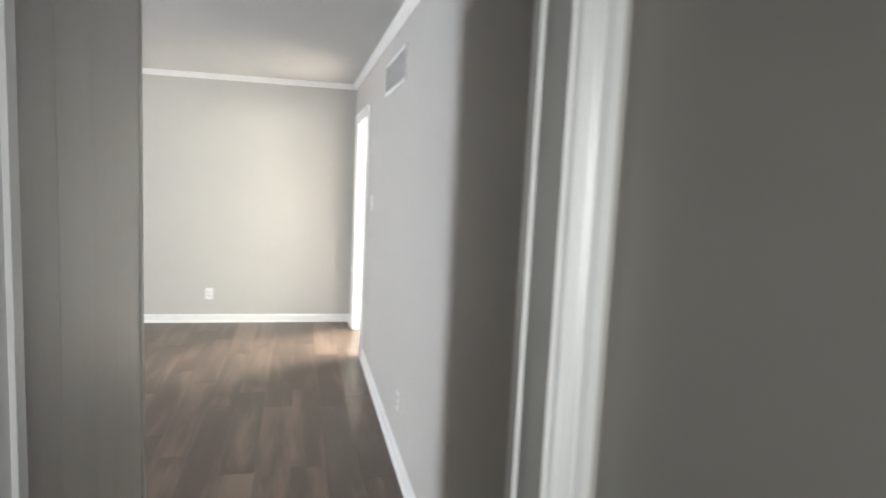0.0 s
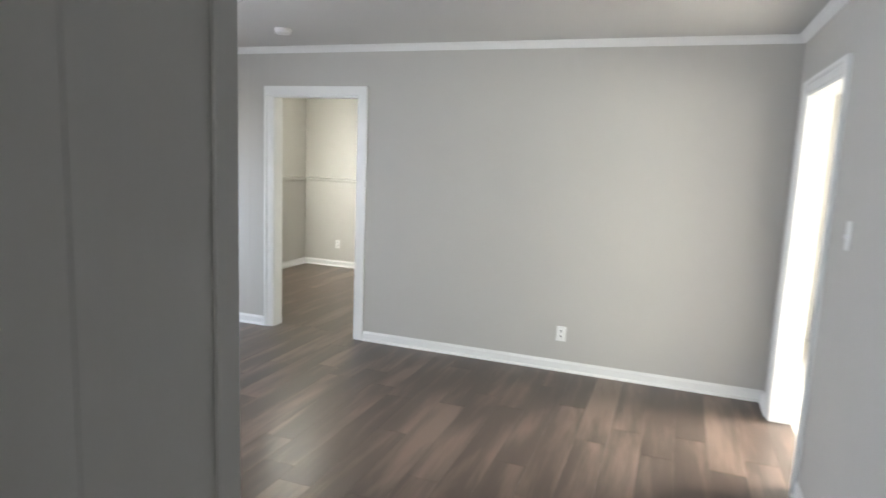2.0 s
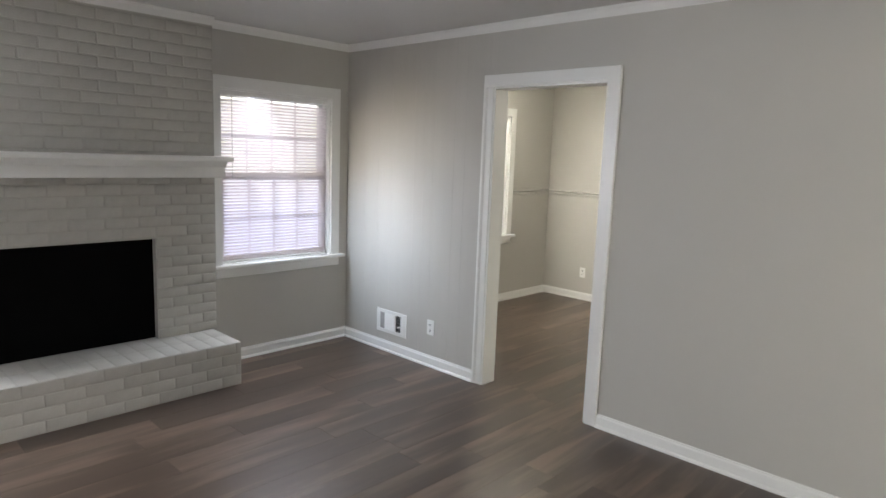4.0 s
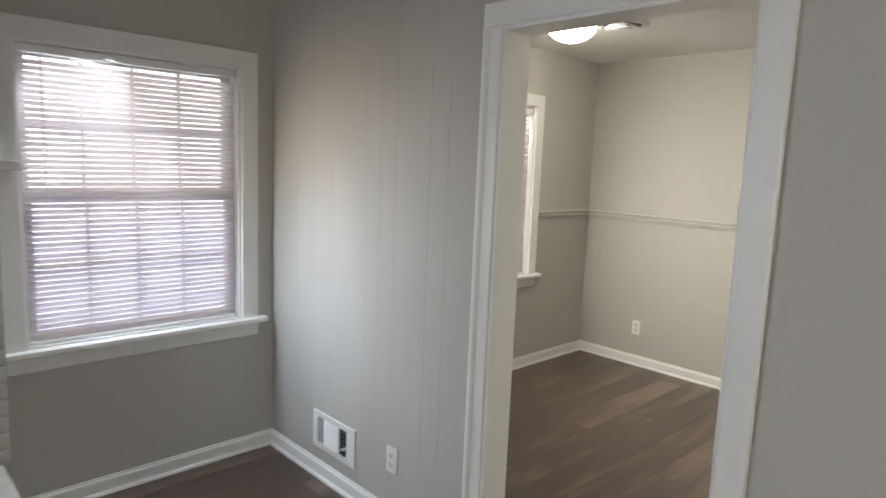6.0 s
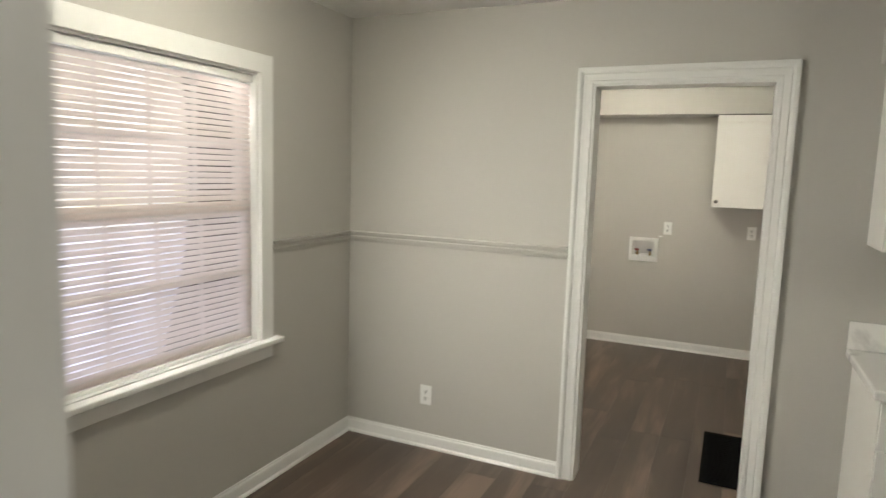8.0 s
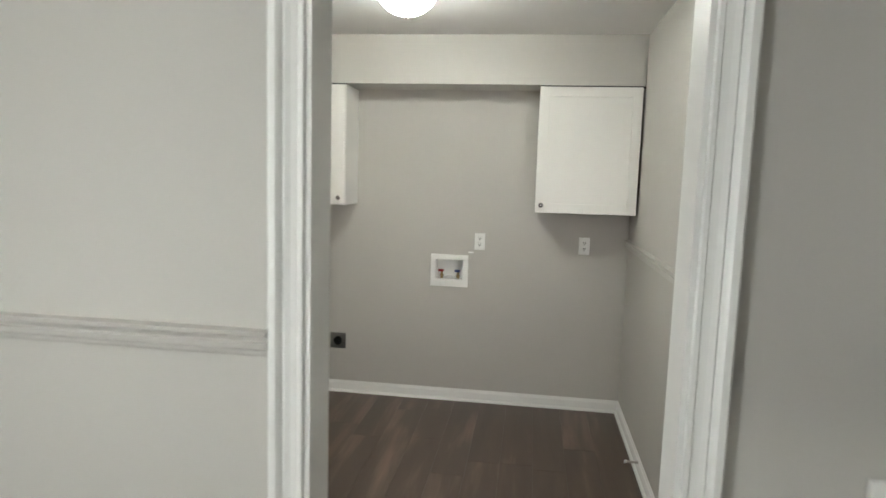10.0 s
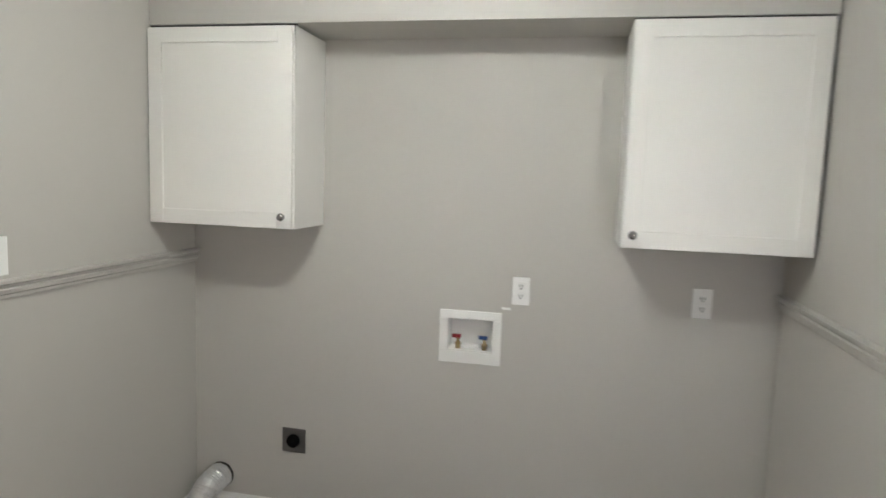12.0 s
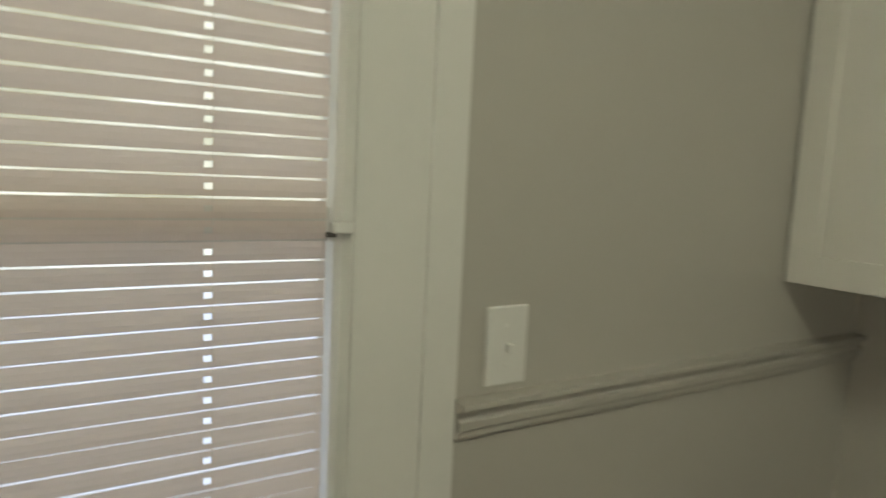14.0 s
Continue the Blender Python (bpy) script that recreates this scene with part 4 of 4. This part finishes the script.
# ---- kitchen side of the dining room ----
base = thing("base_cabinet", "white kitchen base cabinet with shaker doors", "cabinet")
part("body", one_box(-1.955, 8.665, 0.10, 0.9, YD, 0.845), CAB, base)
part("toe_kick", one_box(-1.93, 8.72, 0.0, 0.9, YD, 0.10), CAB, base)
for i in range(5):
    dw = 0.57
    d = shaker_door(base, dw - 0.006, 0.54, 0.02, pose(-1.952 + i * dw, 8.664, 0.115))
    knob_at(d, 0.04 if i % 2 else dw - 0.05, -0.02, 0.49)
    r = part("drawer_front", one_box(0, -0.02, 0, dw - 0.006, 0, 0.165, bevel=0.0015), CAB, base)
    r.matrix_basis = pose(-1.952 + i * dw, 8.664, 0.668)
    knob_at(r, dw / 2, -0.02, 0.08)
top = thing("countertop", "white marble-look countertop with grey veining and a backsplash", "countertop")
cb = one_box(-1.985, 8.615, 0.847, 0.9, YD, 0.885, bevel=0.008)
part("slab", cb, MARBLE, top)
part("backsplash", one_box(-1.985, YD - 0.022, 0.8855, 0.9, YD, 1.008, bevel=0.004), MARBLE, top)
wall_cabinet("white shaker kitchen wall cabinets with a bare side", -1.952, 0.3, 8.905, YD, 1.338, 2.08, True, split=4)
solid("kitchen_soffit", one_box(-1.975, 8.895, 2.083, 1.04, YD, TOP), WALL, "greige boxed soffit over the kitchen cabinets", "soffit")

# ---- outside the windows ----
# an emissive sheet close outside replaces outdoor light and lights the blinds from behind
outdoor_glow = bpy.data.materials.new("emissive_backdrop")
outdoor_glow.use_nodes = True
hn, hlink = outdoor_glow.node_tree.nodes, outdoor_glow.node_tree.links.new
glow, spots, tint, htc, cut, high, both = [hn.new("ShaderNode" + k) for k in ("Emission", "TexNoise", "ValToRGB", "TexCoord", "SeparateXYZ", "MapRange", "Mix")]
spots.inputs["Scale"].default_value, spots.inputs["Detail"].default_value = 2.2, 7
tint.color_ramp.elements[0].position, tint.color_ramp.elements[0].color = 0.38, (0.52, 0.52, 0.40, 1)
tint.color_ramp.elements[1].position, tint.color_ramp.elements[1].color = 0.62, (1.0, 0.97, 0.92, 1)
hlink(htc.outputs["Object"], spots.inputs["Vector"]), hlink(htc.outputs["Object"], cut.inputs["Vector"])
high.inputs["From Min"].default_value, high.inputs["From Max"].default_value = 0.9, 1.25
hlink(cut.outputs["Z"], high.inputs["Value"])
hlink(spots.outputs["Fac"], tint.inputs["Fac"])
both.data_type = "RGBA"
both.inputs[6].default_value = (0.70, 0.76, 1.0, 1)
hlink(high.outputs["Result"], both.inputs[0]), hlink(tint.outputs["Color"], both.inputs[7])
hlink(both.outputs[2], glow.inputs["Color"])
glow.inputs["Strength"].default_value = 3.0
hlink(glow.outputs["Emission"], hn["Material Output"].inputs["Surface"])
solid("backdrop", one_box(-6.8, -8, -0.45, -6.6, 26, 7), outdoor_glow, "glowing sheet standing in for bright sky and trees outside", "backdrop")

# ---- many alike pieces: panelling and floor planks ----
boards(wall_hall, "x", HALL - 0.006, 0.845, YN, [], TOP, PANEL, 3)
solid("wall_over_doorway", one_box(DOOR1[0], YB, DOOR1[3], DOOR1[1], YB + 0.005, TOP), WALL, "greige painted wall above the doorway", "wall")
boards(wall_back, "y", YB + 0.006, XW, DOOR1[0], [], TOP, PANEL_MATT, 5, 0.0005)


def plank_mesh(w, l):
    bm, t, c = bmesh.new(), 0.005, 0.0006
    lower = [bm.verts.new(p) for p in ((0, 0, -t), (w, 0, -t), (w, l, -t), (0, l, -t))]
    edge = [bm.verts.new(p) for p in ((0, 0, -c), (w, 0, -c), (w, l, -c), (0, l, -c))]
    upper = [bm.verts.new(p) for p in ((c, c, 0), (w - c, c, 0), (w - c, l - c, 0), (c, l - c, 0))]
    for a, b in ((lower, edge), (edge, upper)):
        for i in range(4):
            bm.faces.new((a[i], a[(i + 1) % 4], b[(i + 1) % 4], b[i]))
    bm.faces.new(upper)
    return mesh_of("plank", bm, FLOOR)


planks, W, L = {}, 0.1805, 1.22
rng = random.Random(8)
for c in range(32):
    x = XW - 0.05 + c * W
    y = (-1.6 if x > HALL - 0.15 else 1.98) - rng.uniform(0, 1.0)
    end = YL if x < XLE + 0.02 else YD
    low = -1.6 if x > HALL - 0.15 else 1.98
    while y < end:
        a, b = max(y, low), min(y + L, end)
        if b - a > 0.02:
            key = round(b - a, 3)
            if key not in planks:
                planks[key] = plank_mesh(W - 0.0004, key - 0.0004)
            piece("plank", planks[key], floor, pose(x, a, 0))
        y += L
